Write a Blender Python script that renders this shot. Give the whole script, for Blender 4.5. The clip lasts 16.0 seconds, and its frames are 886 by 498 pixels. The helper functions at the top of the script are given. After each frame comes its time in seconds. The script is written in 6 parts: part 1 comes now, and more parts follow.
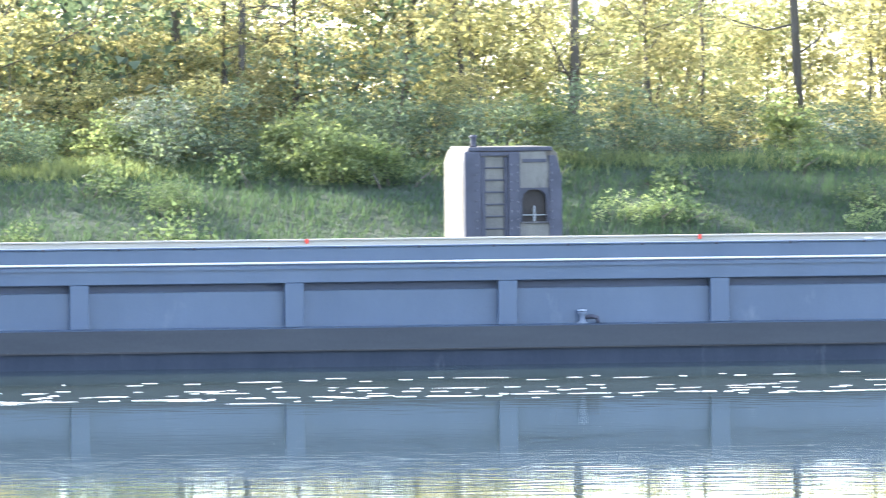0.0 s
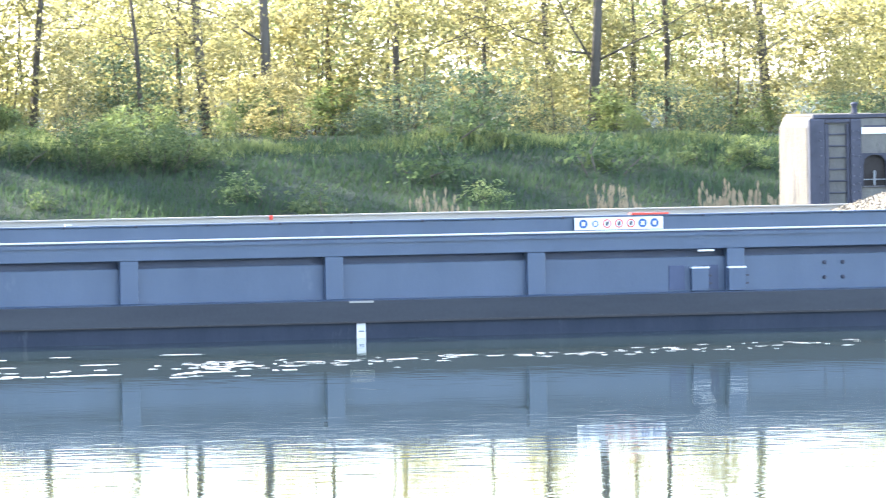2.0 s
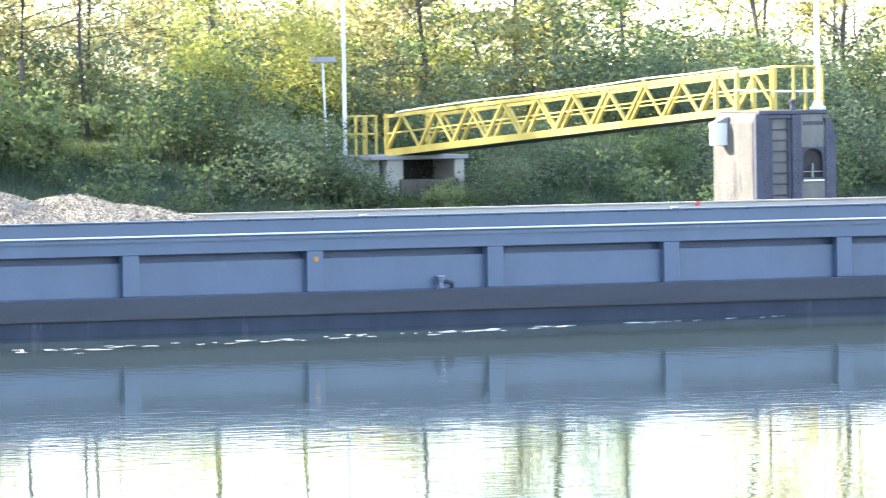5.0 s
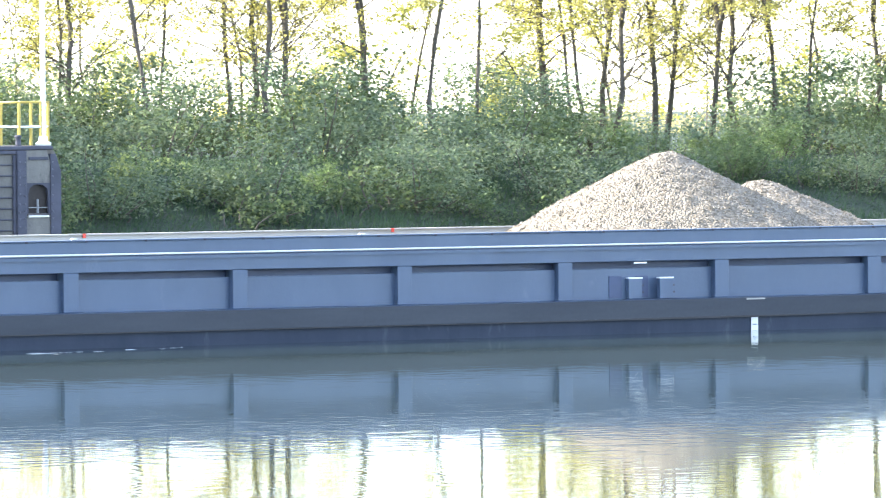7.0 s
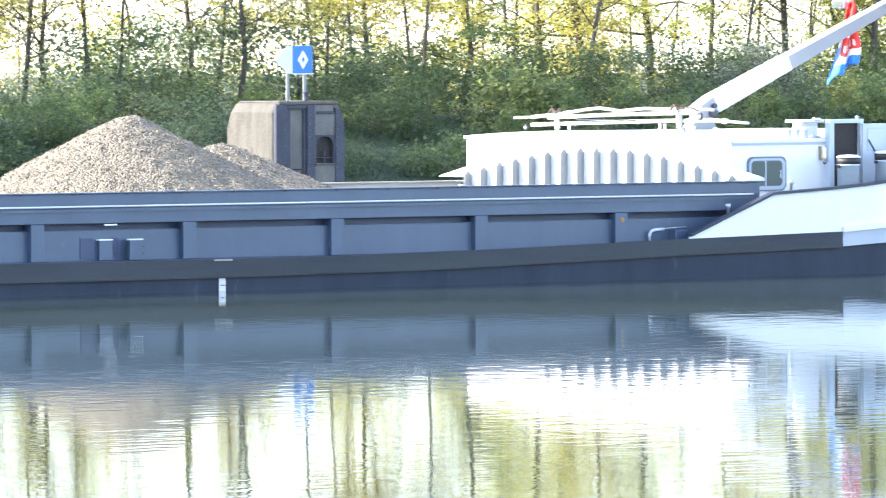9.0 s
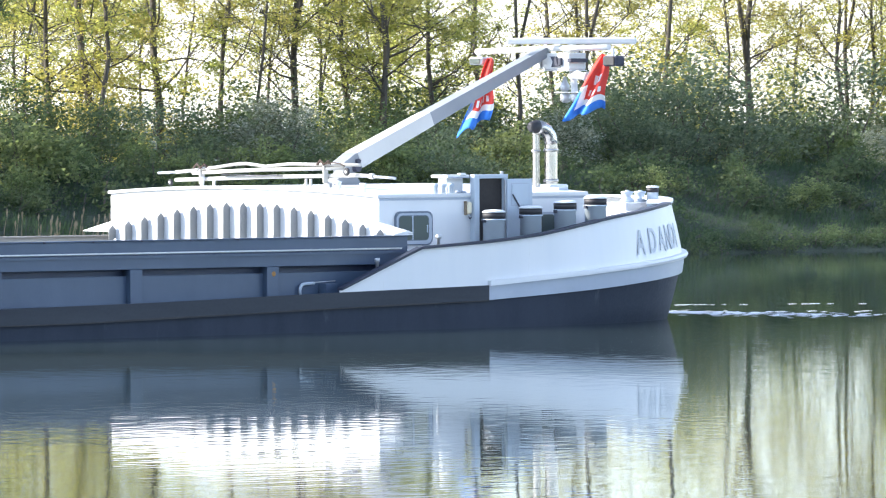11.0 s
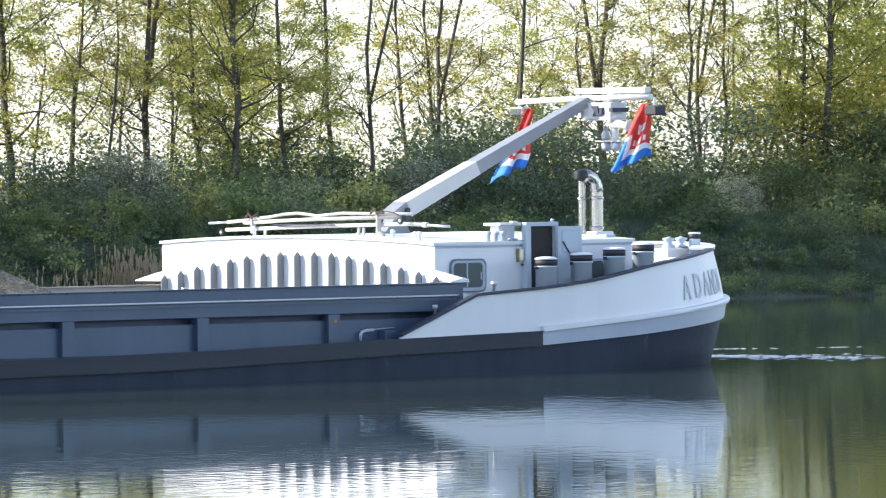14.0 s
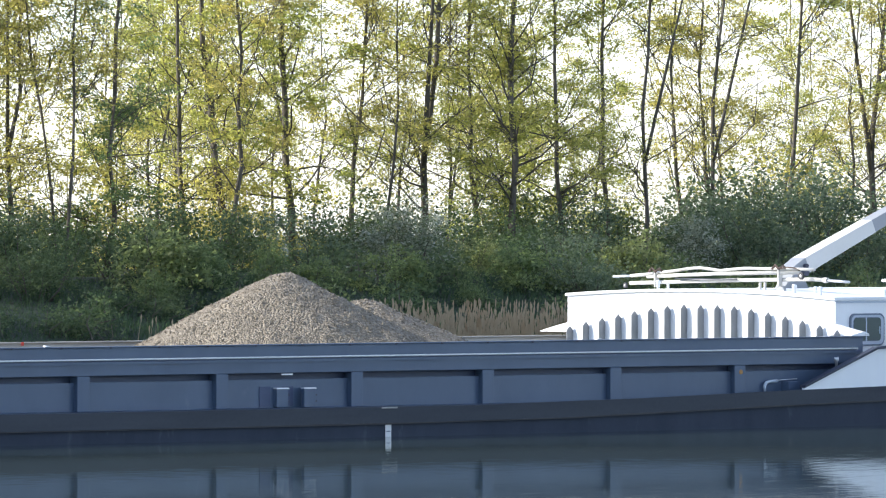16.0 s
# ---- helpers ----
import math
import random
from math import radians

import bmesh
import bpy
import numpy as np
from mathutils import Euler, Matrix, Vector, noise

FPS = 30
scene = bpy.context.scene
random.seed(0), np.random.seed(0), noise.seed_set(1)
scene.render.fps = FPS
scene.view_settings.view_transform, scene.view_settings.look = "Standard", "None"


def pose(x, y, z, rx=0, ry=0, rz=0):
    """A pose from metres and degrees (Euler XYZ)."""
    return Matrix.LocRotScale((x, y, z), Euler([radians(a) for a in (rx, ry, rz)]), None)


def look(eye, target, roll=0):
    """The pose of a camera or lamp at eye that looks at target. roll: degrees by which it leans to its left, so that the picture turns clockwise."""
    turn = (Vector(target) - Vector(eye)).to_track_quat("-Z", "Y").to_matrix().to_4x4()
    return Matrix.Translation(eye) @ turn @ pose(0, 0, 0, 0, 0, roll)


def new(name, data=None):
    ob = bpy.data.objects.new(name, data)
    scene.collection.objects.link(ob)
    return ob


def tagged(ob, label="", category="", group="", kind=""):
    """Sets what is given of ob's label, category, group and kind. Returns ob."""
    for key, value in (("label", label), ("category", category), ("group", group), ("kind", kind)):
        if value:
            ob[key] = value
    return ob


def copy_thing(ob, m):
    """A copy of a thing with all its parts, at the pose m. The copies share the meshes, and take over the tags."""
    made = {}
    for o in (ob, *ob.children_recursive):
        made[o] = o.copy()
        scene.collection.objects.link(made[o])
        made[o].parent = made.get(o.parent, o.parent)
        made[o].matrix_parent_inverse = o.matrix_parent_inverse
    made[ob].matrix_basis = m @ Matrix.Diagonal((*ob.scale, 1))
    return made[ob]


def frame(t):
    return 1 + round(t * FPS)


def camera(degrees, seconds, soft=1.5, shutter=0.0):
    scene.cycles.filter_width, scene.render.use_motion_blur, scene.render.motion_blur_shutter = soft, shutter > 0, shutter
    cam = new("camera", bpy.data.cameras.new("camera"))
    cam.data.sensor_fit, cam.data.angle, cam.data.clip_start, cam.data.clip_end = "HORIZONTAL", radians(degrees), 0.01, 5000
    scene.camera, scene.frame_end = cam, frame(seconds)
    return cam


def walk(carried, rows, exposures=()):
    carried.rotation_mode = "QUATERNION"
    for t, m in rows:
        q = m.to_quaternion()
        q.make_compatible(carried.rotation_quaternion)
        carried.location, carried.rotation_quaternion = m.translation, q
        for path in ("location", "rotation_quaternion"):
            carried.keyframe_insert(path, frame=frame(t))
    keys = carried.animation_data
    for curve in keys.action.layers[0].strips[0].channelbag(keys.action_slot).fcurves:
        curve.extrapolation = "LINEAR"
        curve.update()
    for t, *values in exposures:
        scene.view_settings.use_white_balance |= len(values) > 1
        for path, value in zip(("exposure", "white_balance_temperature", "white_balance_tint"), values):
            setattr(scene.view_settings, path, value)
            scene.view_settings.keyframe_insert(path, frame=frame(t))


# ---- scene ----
# camera on the near bank, 4.5 m over the water, panning with a long lens
EYE_Z = 4.50
SHIP_Y = 110.24
cam = camera(6.780, 16.0, soft=1.1, shutter=0.15)


def aim(yaw, pitch, roll, back):
    """Pose at the eye: yaw to the right of +y, pitch up, roll to the left; back: metres stepped away."""
    m = pose(0, 0, 0, 0, 0, -yaw) @ pose(0, 0, 0, 90 + pitch) @ pose(0, 0, 0, 0, 0, roll)
    return Matrix.Translation((-back * math.sin(radians(yaw)), -back * math.cos(radians(yaw)), EYE_Z)) @ m


PAN = (
    (0.0, 6.969, -1.434, -0.530, 0.28),
    (0.5, 9.009, -1.409, -0.455, 0.31),
    (1.0, 10.906, -1.401, -0.404, 0.47),
    (1.5, 12.869, -1.573, -0.804, 0.54),
    (2.0, 14.685, -1.592, -0.840, 0.53),
    (2.5, 16.341, -1.615, -0.712, 0.45),
    (3.0, 18.603, -1.594, -0.869, 0.35),
    (3.2, 19.283, -1.565, -1.143, 0.31),
    (5.3, 25.479, -1.567, -0.742, 0.07),
    (5.5, 26.189, -1.577, -0.725, -0.01),
    (6.0, 27.947, -1.554, -0.493, -0.16),
    (6.5, 29.471, -1.452, -0.515, -0.08),
    (7.0, 30.424, -1.340, -0.363, -0.21),
    (7.5, 31.483, -1.313, -0.463, -0.13),
    (8.0, 32.986, -1.357, -0.066, 0.01),
    (8.5, 34.357, -1.459, -0.059, 0.22),
    (9.0, 35.693, -1.626, -0.202, 0.22),
    (9.5, 36.985, -1.597, -0.145, 0.18),
    (10.0, 37.887, -1.493, -0.084, 0.01),
    (12.3, 40.819, -0.972, 0.069, -0.81),
    (12.5, 40.890, -0.974, 0.141, -0.89),
    (13.0, 40.742, -0.979, 0.183, -0.91),
    (13.5, 40.864, -0.914, 0.001, -0.80),
    (14.0, 40.573, -0.821, -0.549, -0.82),
    (14.5, 39.385, -0.686, -0.501, -0.79),
    (15.0, 38.656, -0.648, -0.523, -0.91),
    (15.5, 38.590, -0.525, -0.369, -1.04),
    (16.0, 38.460, -0.375, 0.060, 2.67),
)
EXPO = ((0.0, 2.84, 6500, 10), (2.0, 2.76, 6500, 10), (6.0, 2.70, 6500, 10), (9.0, 2.39, 6500, 10), (10.2, 1.94, 6500, 10), (11.3, 1.50, 6400, 10), (12.3, 1.42, 6400, 10), (13.8, 1.21, 6400, 10), (14.5, 1.06, 6400, 10), (15.1, 1.04, 6400, 10), (16.0, 1.20, 6400, 10))
walk(cam, [(t, aim(yaw, pitch, roll, back)) for t, yaw, pitch, roll, back in PAN], exposures=EXPO)

# ---- light ----
SUN_TO = Vector((-0.66, 0.60, 0.46)).normalized()
world = bpy.data.worlds.new("sky")
scene.world = world
world.use_nodes = True
wn = world.node_tree.nodes
sky = wn.new("ShaderNodeTexSky")
sky.sky_type, sky.sun_disc = "NISHITA", False
sky.sun_elevation = math.asin(SUN_TO.z)
sky.sun_rotation = math.atan2(SUN_TO.x, SUN_TO.y)
sky.dust_density, sky.air_density, sky.ozone_density = 0.4, 1.0, 2.4
wn["Background"].inputs[1].default_value = 0.15
# thin haze: less saturated and a little cooler
pale = wn.new("ShaderNodeHueSaturation")
pale.inputs["Saturation"].default_value = 0.62
cool = wn.new("ShaderNodeMix")
cool.data_type, cool.blend_type = "RGBA", "MULTIPLY"
cool.inputs[0].default_value = 1.0
cool.inputs[7].default_value = (0.95, 1.0, 1.10, 1)
world.node_tree.links.new(sky.outputs[0], pale.inputs["Color"])
world.node_tree.links.new(pale.outputs[0], cool.inputs[6])
world.node_tree.links.new(cool.outputs[2], wn["Background"].inputs[0])
sun = new("sun", bpy.data.lights.new("sun", "SUN"))
sun.data.energy, sun.data.angle, sun.data.color = 4.0, radians(0.6), (1.0, 0.93, 0.82)
sun.matrix_world = look((0, 0, 60), Vector((0, 0, 60)) - SUN_TO)


# ---- materials ----
def nodes_of(name):
    m = bpy.data.materials.new(name)
    m.use_nodes = True
    nt = m.node_tree
    return m, nt, nt.nodes["Principled BSDF"]


def noise_node(nt, scale, detail=4.0, rough=0.55, stretch=(1, 1, 1), coords="Object"):
    tc = nt.nodes.new("ShaderNodeTexCoord")
    mp = nt.nodes.new("ShaderNodeMapping")
    mp.inputs["Scale"].default_value = stretch
    nz = nt.nodes.new("ShaderNodeTexNoise")
    nz.inputs["Scale"].default_value, nz.inputs["Detail"].default_value, nz.inputs["Roughness"].default_value = scale, detail, rough
    nt.links.new(tc.outputs[coords], mp.inputs[0])
    nt.links.new(mp.outputs[0], nz.inputs[0])
    return nz


def ramp_node(nt, src, stops):
    r = nt.nodes.new("ShaderNodeValToRGB")
    while len(r.color_ramp.elements) < len(stops):
        r.color_ramp.elements.new(0.5)
    for e, (p, c) in zip(r.color_ramp.elements, stops):
        e.position, e.color = p, (*c, 1)
    nt.links.new(src, r.inputs[0])
    return r


def mix_node(nt, fac, a, b, mode="MIX"):
    m = nt.nodes.new("ShaderNodeMix")
    m.data_type, m.blend_type = "RGBA", mode
    for sock, val in ((m.inputs[0], fac), (m.inputs[6], a), (m.inputs[7], b)):
        if isinstance(val, (int, float)):
            sock.default_value = val
        elif isinstance(val, tuple):
            sock.default_value = (*val, 1)
        else:
            nt.links.new(val, sock)
    return m


def worn(name, base, second, stain, scale=1.5, grain=14.0, rough=0.5, metal=0.0, bump=0.004, stain_at=0.62, stretch=(1, 1, 1), stain_scale=0.9, spec=0.5):
    """Paint, concrete or metal: two tones, stains at a larger scale and a fine grain in the relief."""
    m, nt, bsdf = nodes_of(name)
    n1 = noise_node(nt, scale, 5, 0.6, stretch)
    r1 = ramp_node(nt, n1.outputs[0], ((0.3, base), (0.7, second)))
    n2 = noise_node(nt, stain_scale, 8, 0.7, stretch)
    r2 = ramp_node(nt, n2.outputs[0], ((stain_at, (0, 0, 0)), (min(stain_at + 0.12, 1.0), (1, 1, 1))))
    mx = mix_node(nt, r2.outputs[0], r1.outputs[0], stain)
    nt.links.new(mx.outputs[2], bsdf.inputs["Base Color"])
    n3 = noise_node(nt, grain, 4, 0.6)
    bp = nt.nodes.new("ShaderNodeBump")
    bp.inputs["Distance"].default_value, bp.inputs["Strength"].default_value = bump, 0.7
    nt.links.new(n3.outputs[0], bp.inputs["Height"])
    nt.links.new(bp.outputs[0], bsdf.inputs["Normal"])
    r3 = ramp_node(nt, n3.outputs[0], ((0.2, (rough - 0.1,) * 3), (0.8, (rough + 0.1,) * 3)))
    nt.links.new(r3.outputs[0], bsdf.inputs["Roughness"])
    bsdf.inputs["Metallic"].default_value = metal
    bsdf.inputs["Specular IOR Level"].default_value = spec
    return m


def leafy(name, dark, light, trans, vary=0.5, glow=(1.8, 1.7, 0.95)):
    """Foliage: diffuse with light shining through, tone by clump and by leaf."""
    m, nt, bsdf = nodes_of(name)
    geo = nt.nodes.new("ShaderNodeNewGeometry")
    info = nt.nodes.new("ShaderNodeObjectInfo")
    add = nt.nodes.new("ShaderNodeMath")
    add.operation, add.inputs[1].default_value = "MULTIPLY_ADD", 0.55
    nz = noise_node(nt, 0.7, 3, 0.6)
    nt.links.new(geo.outputs["Random Per Island"], add.inputs[0])
    half = nt.nodes.new("ShaderNodeMath")
    half.operation, half.inputs[1].default_value = "MULTIPLY", 0.55
    nt.links.new(nz.outputs[0], half.inputs[0])
    nt.links.new(half.outputs[0], add.inputs[2])
    r = ramp_node(nt, add.outputs[0], ((0.15, dark), (0.85, light)))
    hue = nt.nodes.new("ShaderNodeHueSaturation")
    mr = nt.nodes.new("ShaderNodeMapRange")
    mr.inputs["To Min"].default_value, mr.inputs["To Max"].default_value = 0.5 - 0.03 * vary, 0.5 + 0.03 * vary
    nt.links.new(info.outputs["Random"], mr.inputs[0])
    nt.links.new(mr.outputs[0], hue.inputs["Hue"])
    nt.links.new(r.outputs[0], hue.inputs["Color"])
    nt.links.new(hue.outputs[0], bsdf.inputs["Base Color"])
    bsdf.inputs["Roughness"].default_value = 0.6
    bsdf.inputs["Specular IOR Level"].default_value = 0.12
    tr = nt.nodes.new("ShaderNodeBsdfTranslucent")
    tint = mix_node(nt, 1.0, hue.outputs[0], glow, "MULTIPLY")
    nt.links.new(tint.outputs[2], tr.inputs[0])
    mx = nt.nodes.new("ShaderNodeMixShader")
    mx.inputs[0].default_value = trans
    nt.links.new(bsdf.outputs[0], mx.inputs[1])
    nt.links.new(tr.outputs[0], mx.inputs[2])
    nt.links.new(mx.outputs[0], nt.nodes["Material Output"].inputs[0])
    return m


def water_material():
    m, nt, bsdf = nodes_of("canal_water")
    n0 = noise_node(nt, 0.05, 3, 0.5)
    r = ramp_node(nt, n0.outputs[0], ((0.3, (0.029, 0.045, 0.040)), (0.7, (0.039, 0.057, 0.049))))
    nt.links.new(r.outputs[0], bsdf.inputs["Base Color"])
    bsdf.inputs["Roughness"].default_value = 0.032
    bsdf.inputs["IOR"].default_value = 1.33
    last = None
    for scale, stretch, dist, det in ((4.0, (0.42, 1.0, 1), 0.0017, 0.0), (1.4, (0.5, 1.0, 1), 0.0012, 1.0), (0.25, (0.5, 1.0, 1), 0.0010, 2.0)):
        nz = noise_node(nt, scale, det, 0.5, stretch)
        bp = nt.nodes.new("ShaderNodeBump")
        bp.inputs["Strength"].default_value, bp.inputs["Distance"].default_value = 1.0, dist
        nt.links.new(nz.outputs[0], bp.inputs["Height"])
        if last:
            nt.links.new(last.outputs[0], bp.inputs["Normal"])
        last = bp
    nt.links.new(last.outputs[0], bsdf.inputs["Normal"])
    return m


def gravel_material():
    m, nt, bsdf = nodes_of("gravel")
    tc = nt.nodes.new("ShaderNodeTexCoord")
    vo = nt.nodes.new("ShaderNodeTexVoronoi")
    vo.inputs["Scale"].default_value = 24.0
    nt.links.new(tc.outputs["Object"], vo.inputs[0])
    sep = nt.nodes.new("ShaderNodeSeparateColor")
    nt.links.new(vo.outputs["Color"], sep.inputs[0])
    r = ramp_node(nt, sep.outputs[0], ((0.0, (0.125, 0.104, 0.075)), (0.5, (0.200, 0.170, 0.125)), (1.0, (0.30, 0.26, 0.20))))
    geo = nt.nodes.new("ShaderNodeNewGeometry")
    r2 = ramp_node(nt, geo.outputs["Random Per Island"], ((0.0, (0.75, 0.75, 0.75)), (1.0, (1.15, 1.14, 1.12))))
    mx = mix_node(nt, 1.0, r.outputs[0], r2.outputs[0], "MULTIPLY")
    nt.links.new(mx.outputs[2], bsdf.inputs["Base Color"])
    bp = nt.nodes.new("ShaderNodeBump")
    bp.inputs["Distance"].default_value = 0.055
    bp.invert = True
    nt.links.new(vo.outputs["Distance"], bp.inputs["Height"])
    nt.links.new(bp.outputs[0], bsdf.inputs["Normal"])
    bsdf.inputs["Roughness"].default_value = 0.85
    return m


def grass_ground():
    m, nt, bsdf = nodes_of("grass_bank")
    n1 = noise_node(nt, 0.35, 6, 0.65)
    r1 = ramp_node(nt, n1.outputs[0], ((0.3, (0.032, 0.050, 0.034)), (0.55, (0.040, 0.060, 0.039)), (0.75, (0.054, 0.068, 0.045))))
    n2 = noise_node(nt, 6.0, 5, 0.7)
    r2 = ramp_node(nt, n2.outputs[0], ((0.3, (0.75, 0.75, 0.75)), (0.7, (1.15, 1.15, 1.1))))
    mx = mix_node(nt, 1.0, r1.outputs[0], r2.outputs[0], "MULTIPLY")
    nt.links.new(mx.outputs[2], bsdf.inputs["Base Color"])
    bp = nt.nodes.new("ShaderNodeBump")
    bp.inputs["Distance"].default_value = 0.15
    nt.links.new(n2.outputs[0], bp.inputs["Height"])
    nt.links.new(bp.outputs[0], bsdf.inputs["Normal"])
    bsdf.inputs["Roughness"].default_value = 0.9
    return m


# dark blue for scuffed patches and for shade painted on the coaming
SCUFF_SHADE = worn("dark_blue_scuff_and_shade", (0.030, 0.048, 0.100), (0.042, 0.062, 0.122), (0.06, 0.08, 0.14), 3.0, 18, 0.5)
HULL = worn("dark_blue_hull_paint", (0.016, 0.025, 0.044), (0.026, 0.036, 0.058), (0.062, 0.072, 0.092), 1.3, 20, 0.6, stretch=(1.3, 1, 0.35), stain_at=0.60, stain_scale=1.5, spec=0.25)
COAM = worn("blue_grey_paint", (0.046, 0.075, 0.126), (0.063, 0.096, 0.153), (0.092, 0.124, 0.176), 1.1, 18, 0.42, stretch=(0.9, 1, 0.45), stain_at=0.63, stain_scale=1.3)
STRAKE = worn("worn_brown_black_strake", (0.034, 0.040, 0.050), (0.050, 0.057, 0.068), (0.080, 0.080, 0.084), 0.9, 18, 0.7, stretch=(0.3, 1, 2), stain_at=0.64, spec=0.3)
PALE = worn("pale_dusty_paint", (0.30, 0.29, 0.265), (0.37, 0.36, 0.33), (0.23, 0.215, 0.19), 1.2, 20, 0.7, stretch=(0.4, 1, 1))
WHITE = worn("white_ship_paint", (0.69, 0.715, 0.74), (0.745, 0.76, 0.775), (0.60, 0.60, 0.59), 0.9, 22, 0.35, bump=0.0015, stain_at=0.64, stretch=(1.6, 1.6, 0.22), stain_scale=1.8)
BAND = worn("light_blue_grey_paint", (0.34, 0.39, 0.47), (0.40, 0.45, 0.53), (0.30, 0.34, 0.40), 0.8, 20, 0.4, bump=0.002)
FIN = worn("grey_white_paint", (0.62, 0.63, 0.63), (0.68, 0.69, 0.68), (0.56, 0.55, 0.53), 1.0, 20, 0.5)
VENT = worn("pale_blue_grey_paint", (0.43, 0.50, 0.58), (0.49, 0.56, 0.63), (0.37, 0.42, 0.47), 1.0, 20, 0.45, bump=0.002)
LETTER = worn("faded_grey_lettering", (0.46, 0.50, 0.55), (0.53, 0.57, 0.61), (0.64, 0.67, 0.70), 2.0, 20, 0.5, bump=0.001)
SLEEVE = worn("light_grey_paint", (0.50, 0.50, 0.48), (0.57, 0.57, 0.55), (0.40, 0.39, 0.36), 0.8, 20, 0.5)
RIB = worn("mid_grey_paint_and_shade", (0.20, 0.215, 0.23), (0.25, 0.265, 0.28), (0.16, 0.165, 0.17), 1.0, 20, 0.55)
BOOM = worn("boom_grey_paint", (0.21, 0.23, 0.255), (0.27, 0.285, 0.305), (0.24, 0.24, 0.24), 0.8, 20, 0.5)
BLACK = worn("black_rubber", (0.018, 0.018, 0.022), (0.03, 0.03, 0.035), (0.05, 0.05, 0.05), 2, 30, 0.6)
STEEL = worn("stainless_steel", (0.40, 0.38, 0.36), (0.55, 0.53, 0.50), (0.22, 0.20, 0.17), 2.0, 3, 0.26, 1.0, 0.0, stain_at=0.62, stretch=(3, 3, 0.25))
GALV = worn("galvanised_steel", (0.45, 0.47, 0.49), (0.55, 0.56, 0.58), (0.38, 0.39, 0.40), 4, 30, 0.45, 0.7, 0.001)
CONC = worn("weathered_concrete", (0.072, 0.066, 0.058), (0.135, 0.122, 0.103), (0.040, 0.038, 0.037), 2.4, 16, 0.85, bump=0.03, stain_at=0.57, stretch=(1, 1, 0.35), stain_scale=1.6)
FRONT = worn("dark_stained_concrete", (0.052, 0.054, 0.066), (0.112, 0.107, 0.105), (0.028, 0.029, 0.036), 3.0, 16, 0.8, bump=0.03, stain_at=0.50, stretch=(1, 1, 0.4), stain_scale=2.2)
PANEL = worn("bare_stained_concrete", (0.10, 0.10, 0.098), (0.17, 0.165, 0.15), (0.045, 0.045, 0.048), 2.6, 18, 0.85, bump=0.02, stain_at=0.56, stretch=(1, 1, 0.4), stain_scale=2.0)
RIVET = worn("worn_rivet_iron", (0.065, 0.070, 0.092), (0.11, 0.115, 0.14), (0.09, 0.08, 0.08), 6, 24, 0.5)
IRON = worn("dark_riveted_iron", (0.040, 0.044, 0.062), (0.068, 0.072, 0.098), (0.10, 0.085, 0.075), 3, 24, 0.65, 0.0, 0.006, spec=0.3)
YELLOW = worn("yellow_paint", (0.39, 0.295, 0.058), (0.46, 0.36, 0.085), (0.29, 0.22, 0.065), 1.5, 20, 0.45, bump=0.002, stain_at=0.66)
CREAM = worn("cream_lamp_glass", (0.80, 0.72, 0.50), (0.85, 0.78, 0.58), (0.7, 0.6, 0.4), 6, 30, 0.3)
NAVY = worn("dark_navy_rail_paint", (0.022, 0.028, 0.050), (0.034, 0.042, 0.070), (0.06, 0.07, 0.10), 2, 24, 0.55)
RACK = worn("cream_grey_pipe_paint", (0.40, 0.39, 0.36), (0.50, 0.49, 0.46), (0.26, 0.24, 0.21), 2.0, 20, 0.55, stain_at=0.58)
SLATE = worn("slate_blue_rim_paint", (0.10, 0.13, 0.18), (0.14, 0.17, 0.22), (0.2, 0.22, 0.26), 2, 20, 0.5)
RED = worn("red_paint", (0.62, 0.05, 0.03), (0.70, 0.08, 0.05), (0.5, 0.08, 0.05), 2, 20, 0.5)
BLUE = worn("blue_sign_paint", (0.015, 0.15, 0.50), (0.022, 0.18, 0.55), (0.04, 0.18, 0.48), 2, 20, 0.4, bump=0.0005)
SIGN_BLUE = worn("dull_blue_sign_paint", (0.02, 0.09, 0.28), (0.03, 0.11, 0.32), (0.05, 0.12, 0.3), 2, 20, 0.5, bump=0.0005)
DARK = worn("dark_interior_shade", (0.02, 0.018, 0.018), (0.035, 0.03, 0.028), (0.02, 0.02, 0.02), 2, 20, 0.8)
BARK = worn("grey_brown_bark", (0.075, 0.066, 0.054), (0.125, 0.112, 0.094), (0.05, 0.06, 0.03), 3, 14, 0.95, bump=0.03, stretch=(1, 1, 0.25))
REED = worn("dry_reed", (0.24, 0.18, 0.11), (0.34, 0.27, 0.17), (0.15, 0.12, 0.07), 2, 20, 0.8)
FOAM_GLINT = worn("white_foam_and_glint", (0.75, 0.78, 0.78), (0.85, 0.87, 0.87), (0.65, 0.7, 0.7), 3, 20, 0.6)
GRAVEL, WATER, GRASS = gravel_material(), water_material(), grass_ground()
LEAF_YELLOW = leafy("young_yellow_green_leaves", (0.15, 0.16, 0.066), (0.44, 0.415, 0.185), 0.62)
LEAF_GREEN = leafy("fresh_green_leaves", (0.070, 0.104, 0.052), (0.188, 0.232, 0.126), 0.55, 0.5, (1.40, 1.55, 1.08))
LEAF_LIGHT = leafy("light_green_leaves", (0.088, 0.12, 0.066), (0.235, 0.265, 0.142), 0.55, 0.5, (1.5, 1.6, 1.08))
LEAF_DARK = leafy("dark_green_leaves", (0.042, 0.070, 0.046), (0.138, 0.170, 0.098), 0.50, 0.5, (1.5, 1.6, 1.08))
